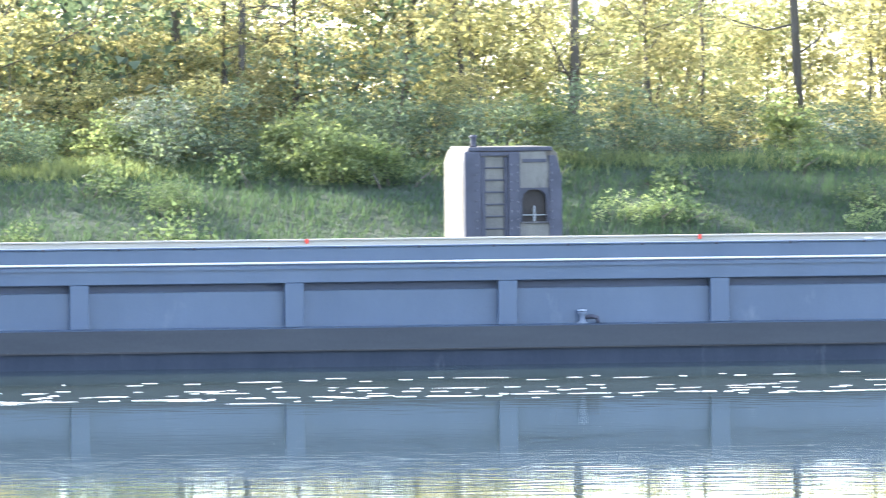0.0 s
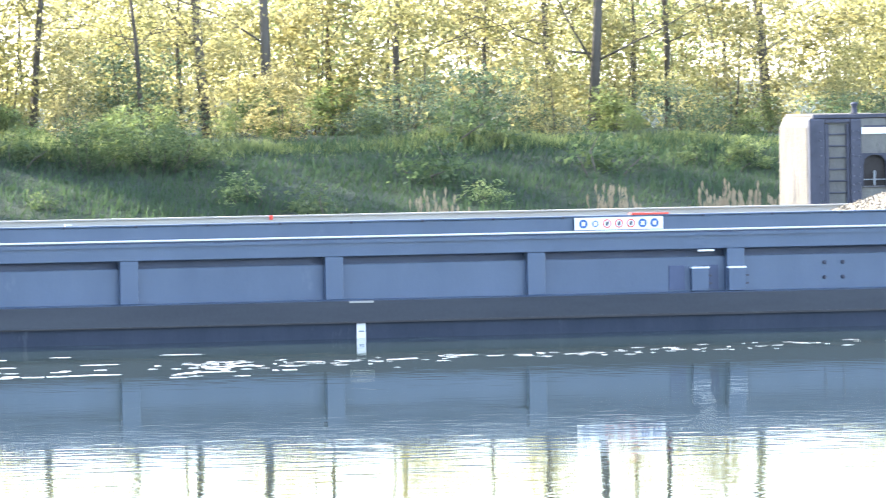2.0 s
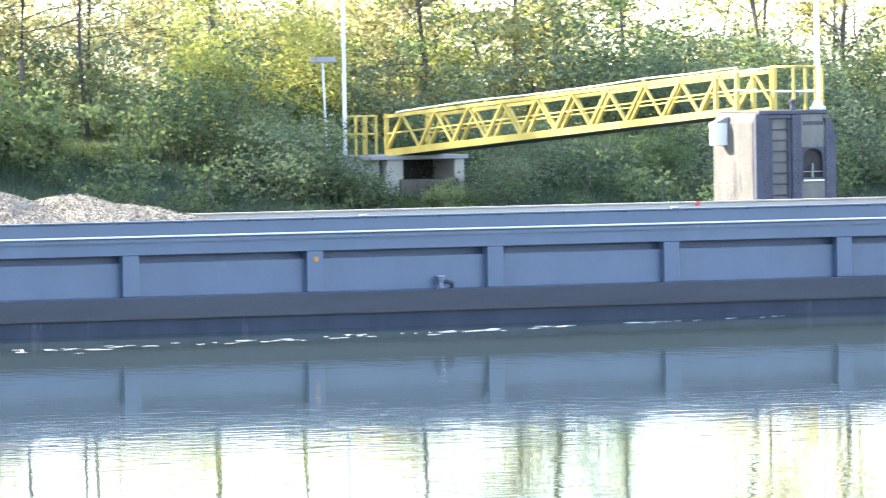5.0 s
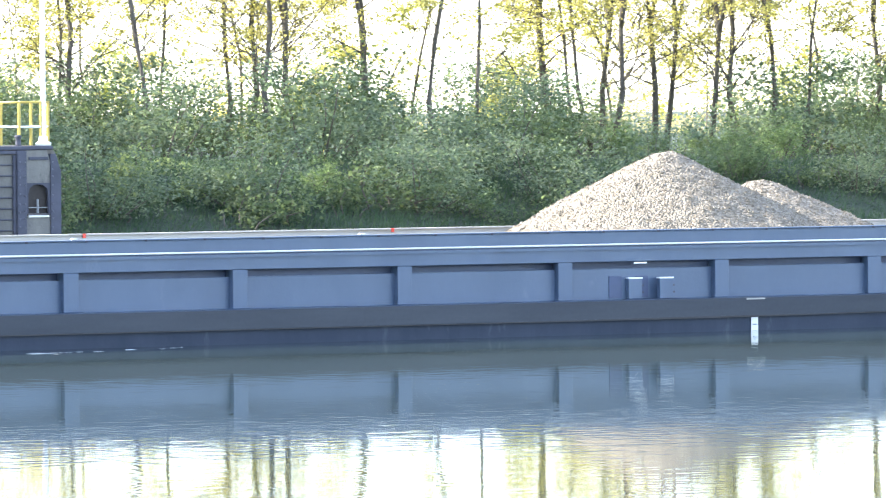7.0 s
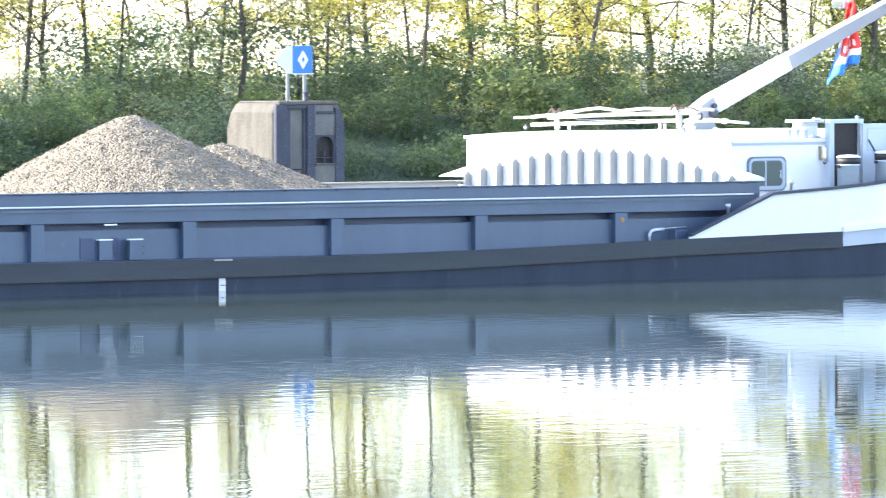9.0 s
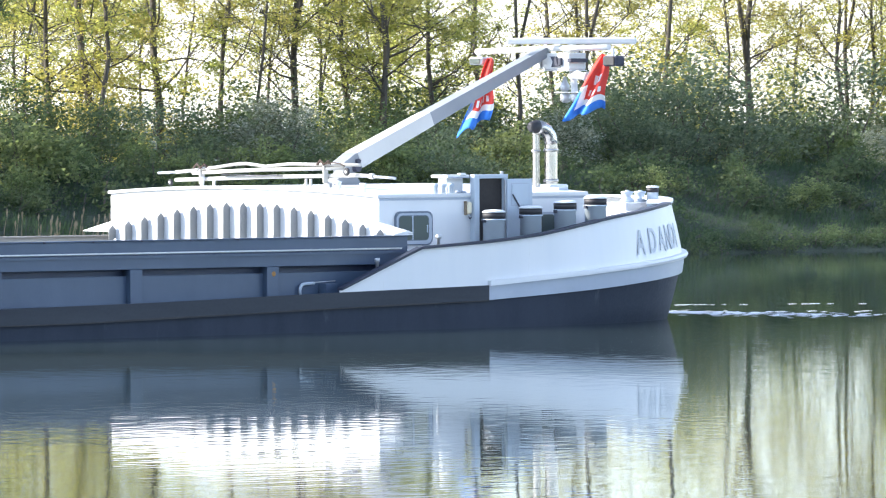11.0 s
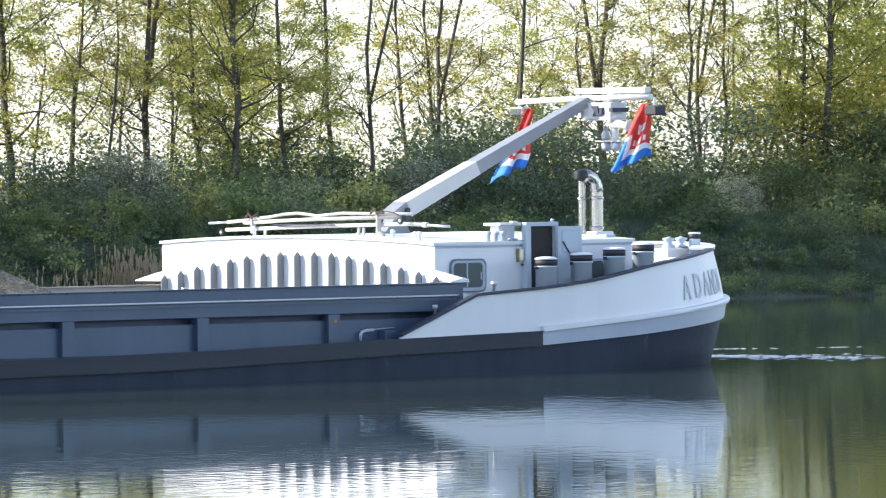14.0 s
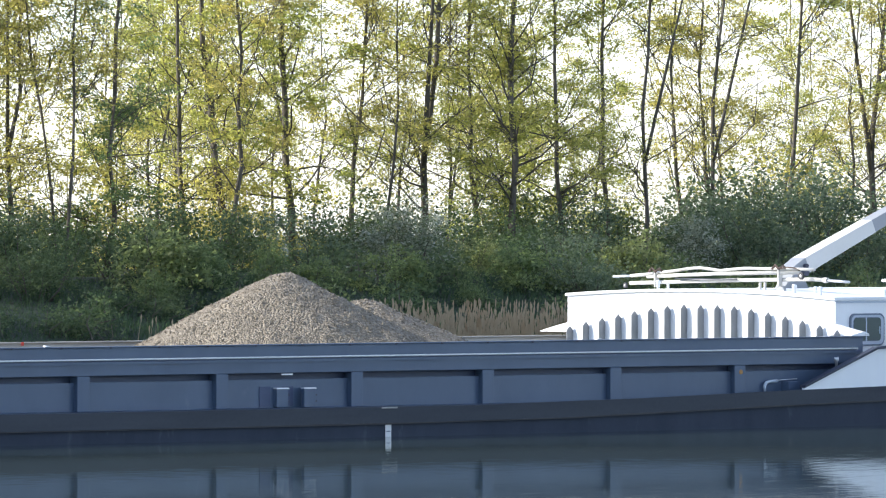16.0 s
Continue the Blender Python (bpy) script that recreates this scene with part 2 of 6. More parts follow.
LEAF_GREY = leafy("grey_green_leaves", (0.054, 0.084, 0.062), (0.185, 0.220, 0.160), 0.45, 0.5, (1.5, 1.6, 1.08))
LEAF_BLOSSOM = leafy("hawthorn_blossom", (0.07, 0.10, 0.065), (0.37, 0.40, 0.38), 0.3)
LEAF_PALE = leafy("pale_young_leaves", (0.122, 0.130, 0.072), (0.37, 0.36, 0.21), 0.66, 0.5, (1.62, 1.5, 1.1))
LEAF_GOLD = leafy("bright_spring_leaves", (0.13, 0.155, 0.062), (0.39, 0.40, 0.17), 0.62)
LEAF_NETTLE = leafy("pale_weed_leaves", (0.12, 0.16, 0.09), (0.28, 0.33, 0.18), 0.5, 0.5, (1.5, 1.6, 1.08))
LEAF_GRASS = leafy("grass_blades", (0.044, 0.076, 0.048), (0.078, 0.114, 0.070), 0.4, 0.5, (1.5, 1.6, 1.08))


def glass_material():
    m, nt, bsdf = nodes_of("window_glass")
    bsdf.inputs["Base Color"].default_value = (0.10, 0.125, 0.12, 1)
    bsdf.inputs["Roughness"].default_value = 0.04
    bsdf.inputs["Specular IOR Level"].default_value = 0.8
    return m


GLASS = glass_material()


# ---- mesh helpers ----
def part(name, bm, material, parent=None, label=""):
    """Links a bmesh as one mesh object under a thing or a part."""
    me = bpy.data.meshes.new(name)
    bm.to_mesh(me)
    bm.free()
    me.materials.append(material)
    ob = new(name, me)
    ob.parent = parent
    return tagged(ob, label)


def thing(name, label, category, group="", kind="", at=None):
    ob = new(name)
    if at is not None:
        ob.matrix_basis = at
    return tagged(ob, label, category, group, kind)


def box(x0, x1, y0, y1, z0, z1, bevel=0.0, bm=None):
    bm = bm or bmesh.new()
    r = bmesh.ops.create_cube(bm, size=1.0, matrix=Matrix.Translation(((x0 + x1) / 2, (y0 + y1) / 2, (z0 + z1) / 2)) @ Matrix.Diagonal((abs(x1 - x0), abs(y1 - y0), abs(z1 - z0), 1)))
    if bevel:
        edges = list({e for v in r["verts"] for e in v.link_edges})
        bmesh.ops.bevel(bm, geom=edges, offset=bevel, segments=2, affect="EDGES", profile=0.5)
    return bm


def rod(a, b, r, r2=None, n=10, bm=None):
    bm = bm or bmesh.new()
    a, b = Vector(a), Vector(b)
    turn = (b - a).to_track_quat("Z", "Y").to_matrix().to_4x4()
    bmesh.ops.create_cone(bm, cap_ends=True, segments=n, radius1=r, radius2=r if r2 is None else r2, depth=(b - a).length, matrix=Matrix.Translation((a + b) / 2) @ turn)
    return bm


def tube(points, r, n=8, bm=None):
    """A bent pipe along points."""
    bm = bm or bmesh.new()
    rings = []
    pts = [Vector(p) for p in points]
    for i, p in enumerate(pts):
        way = (pts[min(i + 1, len(pts) - 1)] - pts[max(i - 1, 0)]).normalized()
        q = way.to_track_quat("Z", "Y")
        rr = r[i] if isinstance(r, (list, tuple)) else r
        rings.append([bm.verts.new(p + q @ Vector((rr * math.cos(k * math.tau / n), rr * math.sin(k * math.tau / n), 0))) for k in range(n)])
    for a, b in zip(rings, rings[1:]):
        for k in range(n):
            f = bm.faces.new((a[k], a[(k + 1) % n], b[(k + 1) % n], b[k]))
            f.smooth = True
    bm.faces.new(rings[0][::-1])
    bm.faces.new(rings[-1])
    return bm


def beam(a, b, w, h, bm=None):
    """A square bar from a to b, w wide and h high."""
    bm = bm or bmesh.new()
    a, b = Vector(a), Vector(b)
    turn = (b - a).to_track_quat("X", "Z").to_matrix().to_4x4()
    bmesh.ops.create_cube(bm, size=1.0, matrix=Matrix.Translation((a + b) / 2) @ turn @ Matrix.Diagonal(((b - a).length, w, h, 1)))
    return bm


def lathe(profile, n=20, bm=None, at=(0, 0, 0)):
    """A turned shape: (radius, height) pairs round z."""
    bm = bm or bmesh.new()
    rings = [[bm.verts.new((at[0] + r * math.cos(k * math.tau / n), at[1] + r * math.sin(k * math.tau / n), at[2] + z)) for k in range(n)] for r, z in profile]
    for a, b in zip(rings, rings[1:]):
        for k in range(n):
            f = bm.faces.new((a[k], a[(k + 1) % n], b[(k + 1) % n], b[k]))
            f.smooth = True
    bm.faces.new(rings[0][::-1])
    bm.faces.new(rings[-1])
    return bm


def prism(outline, axis, lo, hi, bm=None):
    """An outline of (u, v) pairs pushed along an axis: x takes (y, z), y takes (x, z), z takes (x, y)."""
    bm = bm or bmesh.new()
    put = {"x": lambda u, v, w: (w, u, v), "y": lambda u, v, w: (u, w, v), "z": lambda u, v, w: (u, v, w)}[axis]
    a = [bm.verts.new(put(u, v, lo)) for u, v in outline]
    b = [bm.verts.new(put(u, v, hi)) for u, v in outline]
    bm.faces.new(a[::-1])
    bm.faces.new(b)
    for i in range(len(a)):
        j = (i + 1) % len(a)
        bm.faces.new((a[i], a[j], b[j], b[i]))
    bmesh.ops.recalc_face_normals(bm, faces=bm.faces)
    return bm


def curve_at(x, table):
    """Value at x on a line through (x, value) pairs."""
    for (a, u), (b, v) in zip(table, table[1:]):
        if x <= b:
            k = max(0.0, (x - a) / (b - a))
            return u + (v - u) * k
    return table[-1][1]


# ---- the large structure: ground, canal ----
BANK = ((-3000, 3.0), (-60, 2.9), (2, 2.8), (12, -0.6), (25, -2.5), (146, -2.5), (152, -0.9), (155.6, 0.02), (157.5, 0.55), (160, 1.25), (163.6, 2.12), (165, 2.25), (175, 2.3), (230, 2.3), (330, -1.0), (600, -5.0), (3000, -14.0))


def bank_z(x, y):
    z = curve_at(y, BANK)
    if 154 < y < 400:
        k = min(1.0, max(0.0, (y - 155) / 6))
        z += k * (0.16 * noise.noise((x * 0.06, y * 0.05, 1.7)) + 0.10 * noise.noise((x * 0.35, y * 0.3, 4.1)))
    return z


def build_ground():
    xs = [-3000, -1200, -500, -200, -100, -60, -40] + [-30 + 1.5 * i for i in range(167)] + [240, 280, 340, 450, 700, 1300, 3000]
    ys = [-3000, -800, -200, -60, -20, 2, 7, 12, 25, 60, 120, 146, 150, 152, 154] + [155 + 0.8 * i for i in range(16)] + [169, 173, 180, 190, 205, 225, 260, 320, 450, 800, 1600, 3000]
    verts = [(x, y, bank_z(x, y)) for y in ys for x in xs]
    nx = len(xs)
    faces = [(j * nx + i, j * nx + i + 1, (j + 1) * nx + i + 1, (j + 1) * nx + i) for j in range(len(ys) - 1) for i in range(nx - 1)]
    me = bpy.data.meshes.new("ground")
    me.from_pydata(verts, [], faces)
    me.materials.append(GRASS)
    me.polygons.foreach_set("use_smooth", [True] * len(faces))
    tagged(new("ground", me), "grassy canal bank with a mown top edge", "ground", kind="structure")


def build_water():
    bm = bmesh.new()
    xs = [-3000, -400, -100, 0, 60, 120, 180, 300, 600, 3000]
    a = [bm.verts.new((x, 8, 0)) for x in xs]
    b = [bm.verts.new((x, 158, 0)) for x in xs]
    for i in range(len(xs) - 1):
        bm.faces.new((a[i], a[i + 1], b[i + 1], b[i]))
    ob = part("water", bm, WATER)
    tagged(ob, "calm green canal water with faint ripples", "water", kind="structure")


build_ground()
build_water()

# ---- the barge ----
barge = thing("barge", "long dark-blue inland cargo barge with a white bow, loaded with gravel", "barge")
MID, HALF, BOW0, BOWL, STERN = 4.67, 5.22, 67.0, 6.72, -32.0


def outline(n=40):
    """Plan of the hull from the near stern round the stem to the far stern: point, outward way, share of bow."""
    pts = []
    ss = [STERN, -20, -10, 0, 10, 20, 30, 40, 46, 50, 52, 54, 56, 58, 60, 61, 62, 62.12, 63, 63.5, 64.05, 64.6, 65, 65.7, 66.3]
    near = [(Vector((s, MID - HALF, 0)), Vector((0, -1, 0)), 0.0) for s in ss]
    for i in range(n + 1):
        a = -math.pi / 2 + math.pi * i / n
        c, s = math.cos(a), math.sin(a)
        c = math.copysign(abs(c) ** 0.92, c) if c else 0.0
        p = Vector((BOW0 + BOWL * c, MID + HALF * s, 0))
        w = Vector((c / BOWL, s / HALF, 0)).normalized()
        pts.append((p, w, min(1.0, max(0.0, c)) ** 0.8))
    far = [(Vector((p.x, 2 * MID - p.y, 0)), Vector((0, 1, 0)), 0.0) for p, _, _ in reversed(near)]
    return near + pts + far


PLAN = outline()
BROWN_LO = ((STERN, 0.26), (51, 0.26), (56, 0.30), (59, 0.375), (62, 0.455), (65.7, 0.53))
BROWN_HI = ((STERN, 0.57), (54, 0.58), (58, 0.64), (62, 0.74), (65.7, 0.81))
BAND_LO = ((60, 0.40), (65.7, 0.53), (68.3, 0.67), (71, 0.84), (74, 1.00))
BAND_HI = ((60, 0.70), (65.7, 0.81), (68.6, 1.00), (71.5, 1.18), (74, 1.32))
RAIL = ((62.1, 0.77), (64.05, 1.52), (66, 1.63), (67.1, 1.74), (69, 2.02), (71, 2.20), (72.5, 2.30), (74, 2.36))


def strip(levels, keep, out=0.0, thick=0.05, bm=None):
    """A plate along the plan: levels are (height by s, offset at the bow) from below up; keep picks its stretch."""
    bm = bm or bmesh.new()
    run = [(p, w, k) for p, w, k in PLAN if keep(p)]
    def sheet(depth, flip):
        rows_ = [[bm.verts.new(p + w * (out - depth + off * k) + Vector((0, 0, h(p.x)))) for h, off in levels] for p, w, k in run]
        for a, b in zip(rows_, rows_[1:]):
            for j in range(len(levels) - 1):
                q = (a[j], b[j], b[j + 1], a[j + 1])
                bm.faces.new(q[::-1] if flip else q).smooth = True

    def cap(j, flip):
        h, off = levels[j]
        rows_ = [[bm.verts.new(p + w * (out - dep + off * k) + Vector((0, 0, h(p.x)))) for dep in (0, thick)] for p, w, k in run]
        for a, b in zip(rows_, rows_[1:]):
            q = (a[0], a[1], b[1], b[0])
            bm.faces.new(q if flip else q[::-1])

    def end(i):
        p, w, k = run[i]
        ring = [bm.verts.new(p + w * (out + off * k) + Vector((0, 0, h(p.x)))) for h, off in levels]
        ring += [bm.verts.new(p + w * (out - thick + off * k) + Vector((0, 0, h(p.x)))) for h, off in levels[::-1]]
        bm.faces.new(ring)

    sheet(0, False)
    sheet(thick, True)
    cap(0, True)
    cap(len(levels) - 1, False)
    end(0)
    end(-1)
    bmesh.ops.remove_doubles(bm, verts=bm.verts, dist=1e-5)
    for e in bm.edges:
        if len(e.link_faces) != 2 or e.calc_face_angle(0) > 0.6:
            e.smooth = False
    return bm


def flat(v):
    return lambda s: v


def by(table):
    return lambda s: curve_at(s, table)


def between(ta, tb, k):
    return lambda s: curve_at(s, ta) * (1 - k) + curve_at(s, tb) * k


HULL_TOP = ((STERN, 0.56), (54, 0.56), (65.7, 0.70), (68.3, 0.72), (71, 0.90), (74, 1.06))
part("hull", strip([(flat(-1.6), -2.4), (flat(-0.7), -1.3), (flat(0.0), -0.36), (flat(0.35), -0.24), (by(HULL_TOP), -0.06)], lambda p: True, 0, 0.08), HULL, barge, "dark blue hull plating, scuffed")
for side in (0, 1):
    part("rubbing_strake", strip([(by(BROWN_LO), 0), (by(BROWN_HI), 0)], lambda p: p.x <= 65.8 and (p.y > MID) == bool(side), 0.05, 0.10), STRAKE, barge, "worn brown-black rubbing strake")
# the shadow line below each strake, put in as a thin black strip
for side in (0, 1):
    part("strake_shadow_strip", strip([(lambda s: curve_at(s, BROWN_LO) - 0.022, 0), (lambda s: curve_at(s, BROWN_LO) + 0.004 + 0.012 * math.sin(s * 2.3), 0)], lambda p: p.x <= 65.8 and (p.y > MID) == bool(side), 0.058, 0.05), BLACK, barge, "black strip standing for the shadow line under the strake")
part("bow_band", strip([(by(BAND_LO), -0.05), (by(BAND_HI), 0.0)], lambda p: p.x >= 65.69, 0.04, 0.08), BAND, barge, "light grey-blue band round the bow")
part("bow_fender", strip([(lambda s: curve_at(s, BAND_HI) - 0.01, 0.0), (lambda s: curve_at(s, BAND_HI) + 0.04, 0.03), (lambda s: curve_at(s, BAND_HI) + 0.09, 0.0)], lambda p: p.x >= 65.69, 0.09, 0.14), WHITE, barge, "white half-round fender bar")
LOW = lambda s: max(curve_at(s, BROWN_HI), 0.74) if s < 65.7 else curve_at(s, BAND_HI) + 0.02
part("bulwark", strip([(LOW, 0.0), (lambda s: 0.5 * LOW(s) + 0.5 * max(curve_at(s, RAIL), LOW(s) + 0.02), -0.12), (lambda s: max(curve_at(s, RAIL), LOW(s) + 0.02), -0.27)], lambda p: p.x >= 62.1, 0.0, 0.05), WHITE, barge, "white bow bulwark")
RAIL_Z = lambda s: max(curve_at(s, RAIL), LOW(s) + 0.02)
part("rail_cap", strip([(lambda s: RAIL_Z(s) + 0.002, -0.27), (lambda s: RAIL_Z(s) + 0.052, -0.27)], lambda p: 62.1 <= p.x < 71.9 and p.y < MID, 0.05, 0.16), NAVY, barge, "black rail cap")
part("far_rail_cap", strip([(lambda s: RAIL_Z(s) + 0.002, -0.27), (lambda s: RAIL_Z(s) + 0.055, -0.27)], lambda p: 62.1 <= p.x < 71.9 and p.y > MID, 0.05, 0.45), WHITE, barge, "broad white rail of the far bulwark")
part("bow_rail_line", strip([(lambda s: curve_at(s, RAIL) + 0.002, -0.27), (lambda s: curve_at(s, RAIL) + 0.018, -0.27)], lambda p: p.x >= 71.75, 0.052, 0.30), BLACK, barge, "dark line under the stem cap")
part("bow_rail_cap", strip([(lambda s: curve_at(s, RAIL) + 0.02, -0.27), (lambda s: curve_at(s, RAIL) + 0.065, -0.27)], lambda p: p.x >= 71.75, 0.05, 0.50), WHITE, barge, "broad white cap over the stem")


def deck_shape(z, keep, inset, bm=None):
    bm = bm or bmesh.new()
    run = [p - w * inset for p, w, k in PLAN if keep(p)]
    vs = [bm.verts.new((p.x, p.y, z)) for p in run]
    lo = [bm.verts.new((p.x, p.y, z - 0.06)) for p in run]
    bm.faces.new(vs)
    bm.faces.new(lo[::-1])
    for i in range(len(vs)):
        j = (i + 1) % len(vs)
        bm.faces.new((vs[i], lo[i], lo[j], vs[j]))
    bmesh.ops.recalc_face_normals(bm, faces=bm.faces)
    return bm


part("foredeck", deck_shape(0.72, lambda p: p.x > 63.9, 0.32), COAM, barge)
part("gangway", box(STERN, 64.1, MID - HALF + 0.05, 0.27, 0.52, 0.575), COAM, barge, "narrow blue-grey side deck")
part("gangway", box(STERN, 64.1, 9.07, MID + HALF - 0.05, 0.52, 0.575), COAM, barge)
part("hold_floor", box(STERN, 63.9, 0.30, 9.04, -0.9, -0.8), PALE, barge)

# near coaming: a lower plate, a proud upper plate, stays between
part("coaming_lower_plate", box(STERN, 64.1, 0.12, 0.17, 0.57, 1.115, 0.01), COAM, barge)
# back plate coloured darker to carry the shade in the slot
part("coaming_groove", box(STERN, 64.1, 0.27, 0.31, 0.57, 1.248), SCUFF_SHADE, barge, "slot under the coaming, its back painted dark as shade")
part("coaming_plate", box(STERN, 64.18, 0.0, 0.06, 1.235, 1.755, 0.008), COAM, barge, "blue-grey coaming plate")
part("coaming_ledge", box(STERN, 64.1, 0.062, 0.60, 1.25, 1.29), COAM, barge)
part("coaming_top_flange", box(STERN, 64.18, -0.03, 0.16, 1.756, 1.78, 0.006), COAM, barge)
part("coaming_rail", tube([(s, -0.045, 1.535) for s in (STERN, -10, 10, 30, 50, 64.0)], 0.017, 8), FIN, barge, "pale painted hand rail along the coaming")
# shadow line below the hand rail, painted as a dark strip
part("coaming_shade_line", box(STERN, 64.1, -0.005, 0.03, 1.462, 1.505), SCUFF_SHADE, barge, "dark strip painted as the shadow line under the hand rail")
bm = bmesh.new()
box(STERN, 64.0, -0.035, -0.002, 1.44, 1.49, 0.0, bm)
part("coaming_stringer", bm, COAM, barge)
me_stay = None
for k in range(-9, 20):
    bm = bmesh.new()
    box(-0.0, 0.285, 0.0, 0.235, 0.575, 1.234, 0.012, bm)
    ob = part("coaming_stay", bm, COAM, barge) if me_stay is None else new("coaming_stay", me_stay)
    if me_stay is not None:
        bm.free()
        ob.parent = barge
    me_stay = ob.data
    ob.location = (k * 3.2 - 0.01, 0, 0)
# rust spots on two of the stays
for k in (10, 19):
    part("rust_patch", lathe([(0.001, 0), (0.045, 0.003), (0.05, 0.0)], 10, at=(0, 0, 0)), worn("orange_rust", (0.30, 0.15, 0.05), (0.42, 0.24, 0.08), (0.25, 0.12, 0.05), 20, 40, 0.8), barge).matrix_basis = pose(k * 3.2 + 0.15, -0.002, 1.10, 90)
# far coaming, its dusty inner face seen over the near one
part("far_coaming", box(STERN, 64.1, 9.04, 9.11, 0.57, 1.645, 0.008), PALE, barge, "dusty pale far coaming")
part("far_coaming_flange", box(STERN, 64.1, 9.0, 9.2, 1.646, 1.67), PALE, barge)
part("hold_lining", box(STERN, 63.9, 0.595, 0.62, -0.8, 1.28), PALE, barge)
part("hold_lining", box(STERN, 63.9, 9.01, 9.035, -0.8, 1.60), PALE, barge)
# lashing nubs and marks on the coamings
nub = None
for i in range(62):
    s = -6 + i * 1.12
    if nub is None:
        nub = part("lashing_eye", box(-0.022, 0.022, -0.055, -0.032, 1.742, 1.774, 0.006), IRON, barge)
    else:
        o = new("lashing_eye", nub.data)
        o.parent = barge
        o.location.x = s
nub.location.x = -7.12
for s in (4.43, 10.82, 17.26, 43.47, 49.87):
    part("red_mark", box(s, s + 0.06, 8.985, 8.999, 1.60, 1.675), RED, barge)
part("red_mark", box(20.85, 21.45, -0.034, 0.12, 1.782, 1.81), RED, barge)
clip_at = None
for s in (12.0, 33.0, 38.6, 44.1, 57.3):
    o = part("coaming_clip", box(-0.05, 0.05, -0.02, 0.05, 1.782, 1.812, 0.006), GALV, barge) if clip_at is None else new("coaming_clip", clip_at)
    clip_at = o.data
    o.parent = barge
    o.location.x = s
# board of safety signs on the coaming
board = part("sign_board", box(19.93, 21.35, -0.062, -0.047, 1.56, 1.752, 0.004), WHITE, barge, "white board of round safety signs")
for i in range(7):
    s = 20.07 + i * 0.19
    r = 0.068 if i != 1 else 0.05
    part("safety_sign", lathe([(r, 0), (r, 0.005), (r * 0.96, 0.007)], 16), SIGN_BLUE if i in (0, 1, 5, 6) else RED, board).matrix_basis = pose(s, -0.063, 1.656, 90)
    part("pictogram", box(-0.028, 0.028, -0.004, 0.0, -0.03, 0.03, 0.001), WHITE if i in (0, 1, 5, 6) else PALE, board).matrix_basis = pose(s, -0.072, 1.656)
    if i in (2, 3, 4):
        part("sign_face", lathe([(0.05, 0), (0.05, 0.004)], 14), WHITE, board).matrix_basis = pose(s, -0.069, 1.656, 90)
        part("sign_bar", box(-0.012, 0.012, -0.003, 0, -0.035, 0.035), IRON, board).matrix_basis = pose(s, -0.074, 1.656, 0, 30)


def step_set(s):
    """Two recesses and two hung step plates with a pale top edge, as beside each draught mark."""
    for d in (0.0, 0.36):
        part("step_recess", box(s - 0.02 + d * 1.5, s + 0.24 + d * 1.5, 0.105, 0.118, 0.60, 0.98, 0.004), SCUFF_SHADE, barge, "dark scuffed patch")
    for d in (0.33, 0.89):
        y = -0.12 if d > 0.5 else 0.0
        plate = part("step_plate", box(s + d, s + d + 0.27, y + 0.02, y + 0.115, 0.585, 0.93, 0.006), COAM, barge)
        part("step_edge", box(s + d - 0.01, s + d + 0.28, y + 0.01, y + 0.118, 0.931, 0.955), WHITE, plate)
        for z in (0.68, 0.80):
            part("hinge", box(s + d + 0.272, s + d + 0.33, y + 0.06, y + 0.09, z, z + 0.03), IRON, plate)
    part("white_dash", box(s + 0.42, s + 0.68, -0.012, -0.002, 1.195, 1.222), WHITE, barge)


def bollard_set(s):
    base = part("bollard", lathe([(0.085, 0), (0.085, 0.02), (0.04, 0.04), (0.04, 0.12), (0.07, 0.15), (0.07, 0.17), (0.03, 0.19)], 12, at=(s, 0.0, 0.575)), SLATE, barge, "small slate-blue deck bollard")
    part("bollard_cap", lathe([(0.072, 0), (0.072, 0.012), (0.03, 0.02)], 12, at=(s, 0.0, 0.766)), BAND, base, "worn pale cap")
    part("valve_pipe", tube([(s + 0.02, 0.1, 0.66), (s + 0.16, 0.1, 0.68), (s + 0.24, 0.08, 0.66), (s + 0.25, 0.08, 0.58)], 0.03), IRON, barge)


def draught_mark(s):
    part("draught_mark", box(s, s + 0.14, -0.566, -0.558, -0.3, 0.235), FIN, barge, "white painted draught mark")
    for z in (-0.02, 0.1):
        part("mark_bar", box(s + 0.03, s + 0.11, -0.571, -0.567, z, z + 0.022), SLATE, barge)
    part("name_dash", box(s - 0.12, s + 0.26, -0.612, -0.602, 0.545, 0.575), PALE, barge)


step_set(21.5)
step_set(49.1)
bollard_set(7.65)
bollard_set(34.35)
draught_mark(16.33)
draught_mark(51.57)
for s in (24.0, 24.3):
    for z in (0.75, 0.98):
        part("bolt", lathe([(0.03, 0), (0.03, 0.03), (0.015, 0.035)], 8), IRON, barge).matrix_basis = pose(s, 0.118, z, 90)
part("pipe_bend", tube([(61.62, 0.05, 0.70), (61.62, 0.05, 0.82), (61.66, 0.05, 0.88), (61.74, 0.05, 0.90), (61.95, 0.05, 0.91)], 0.032), VENT, barge, "bent pale pipe end")
part("pipe_arm", tube([(61.9, 0.03, 0.92), (62.45, 0.03, 0.945)], 0.012, 6), GALV, barge)
part("winch_box", box(62.12, 62.4, -0.1, 0.2, 0.6, 0.90, 0.02), COAM, barge)

# ---- fore house ----
W0, W1, H0, H1 = 63.97, 69.13, 0.6, 9.08


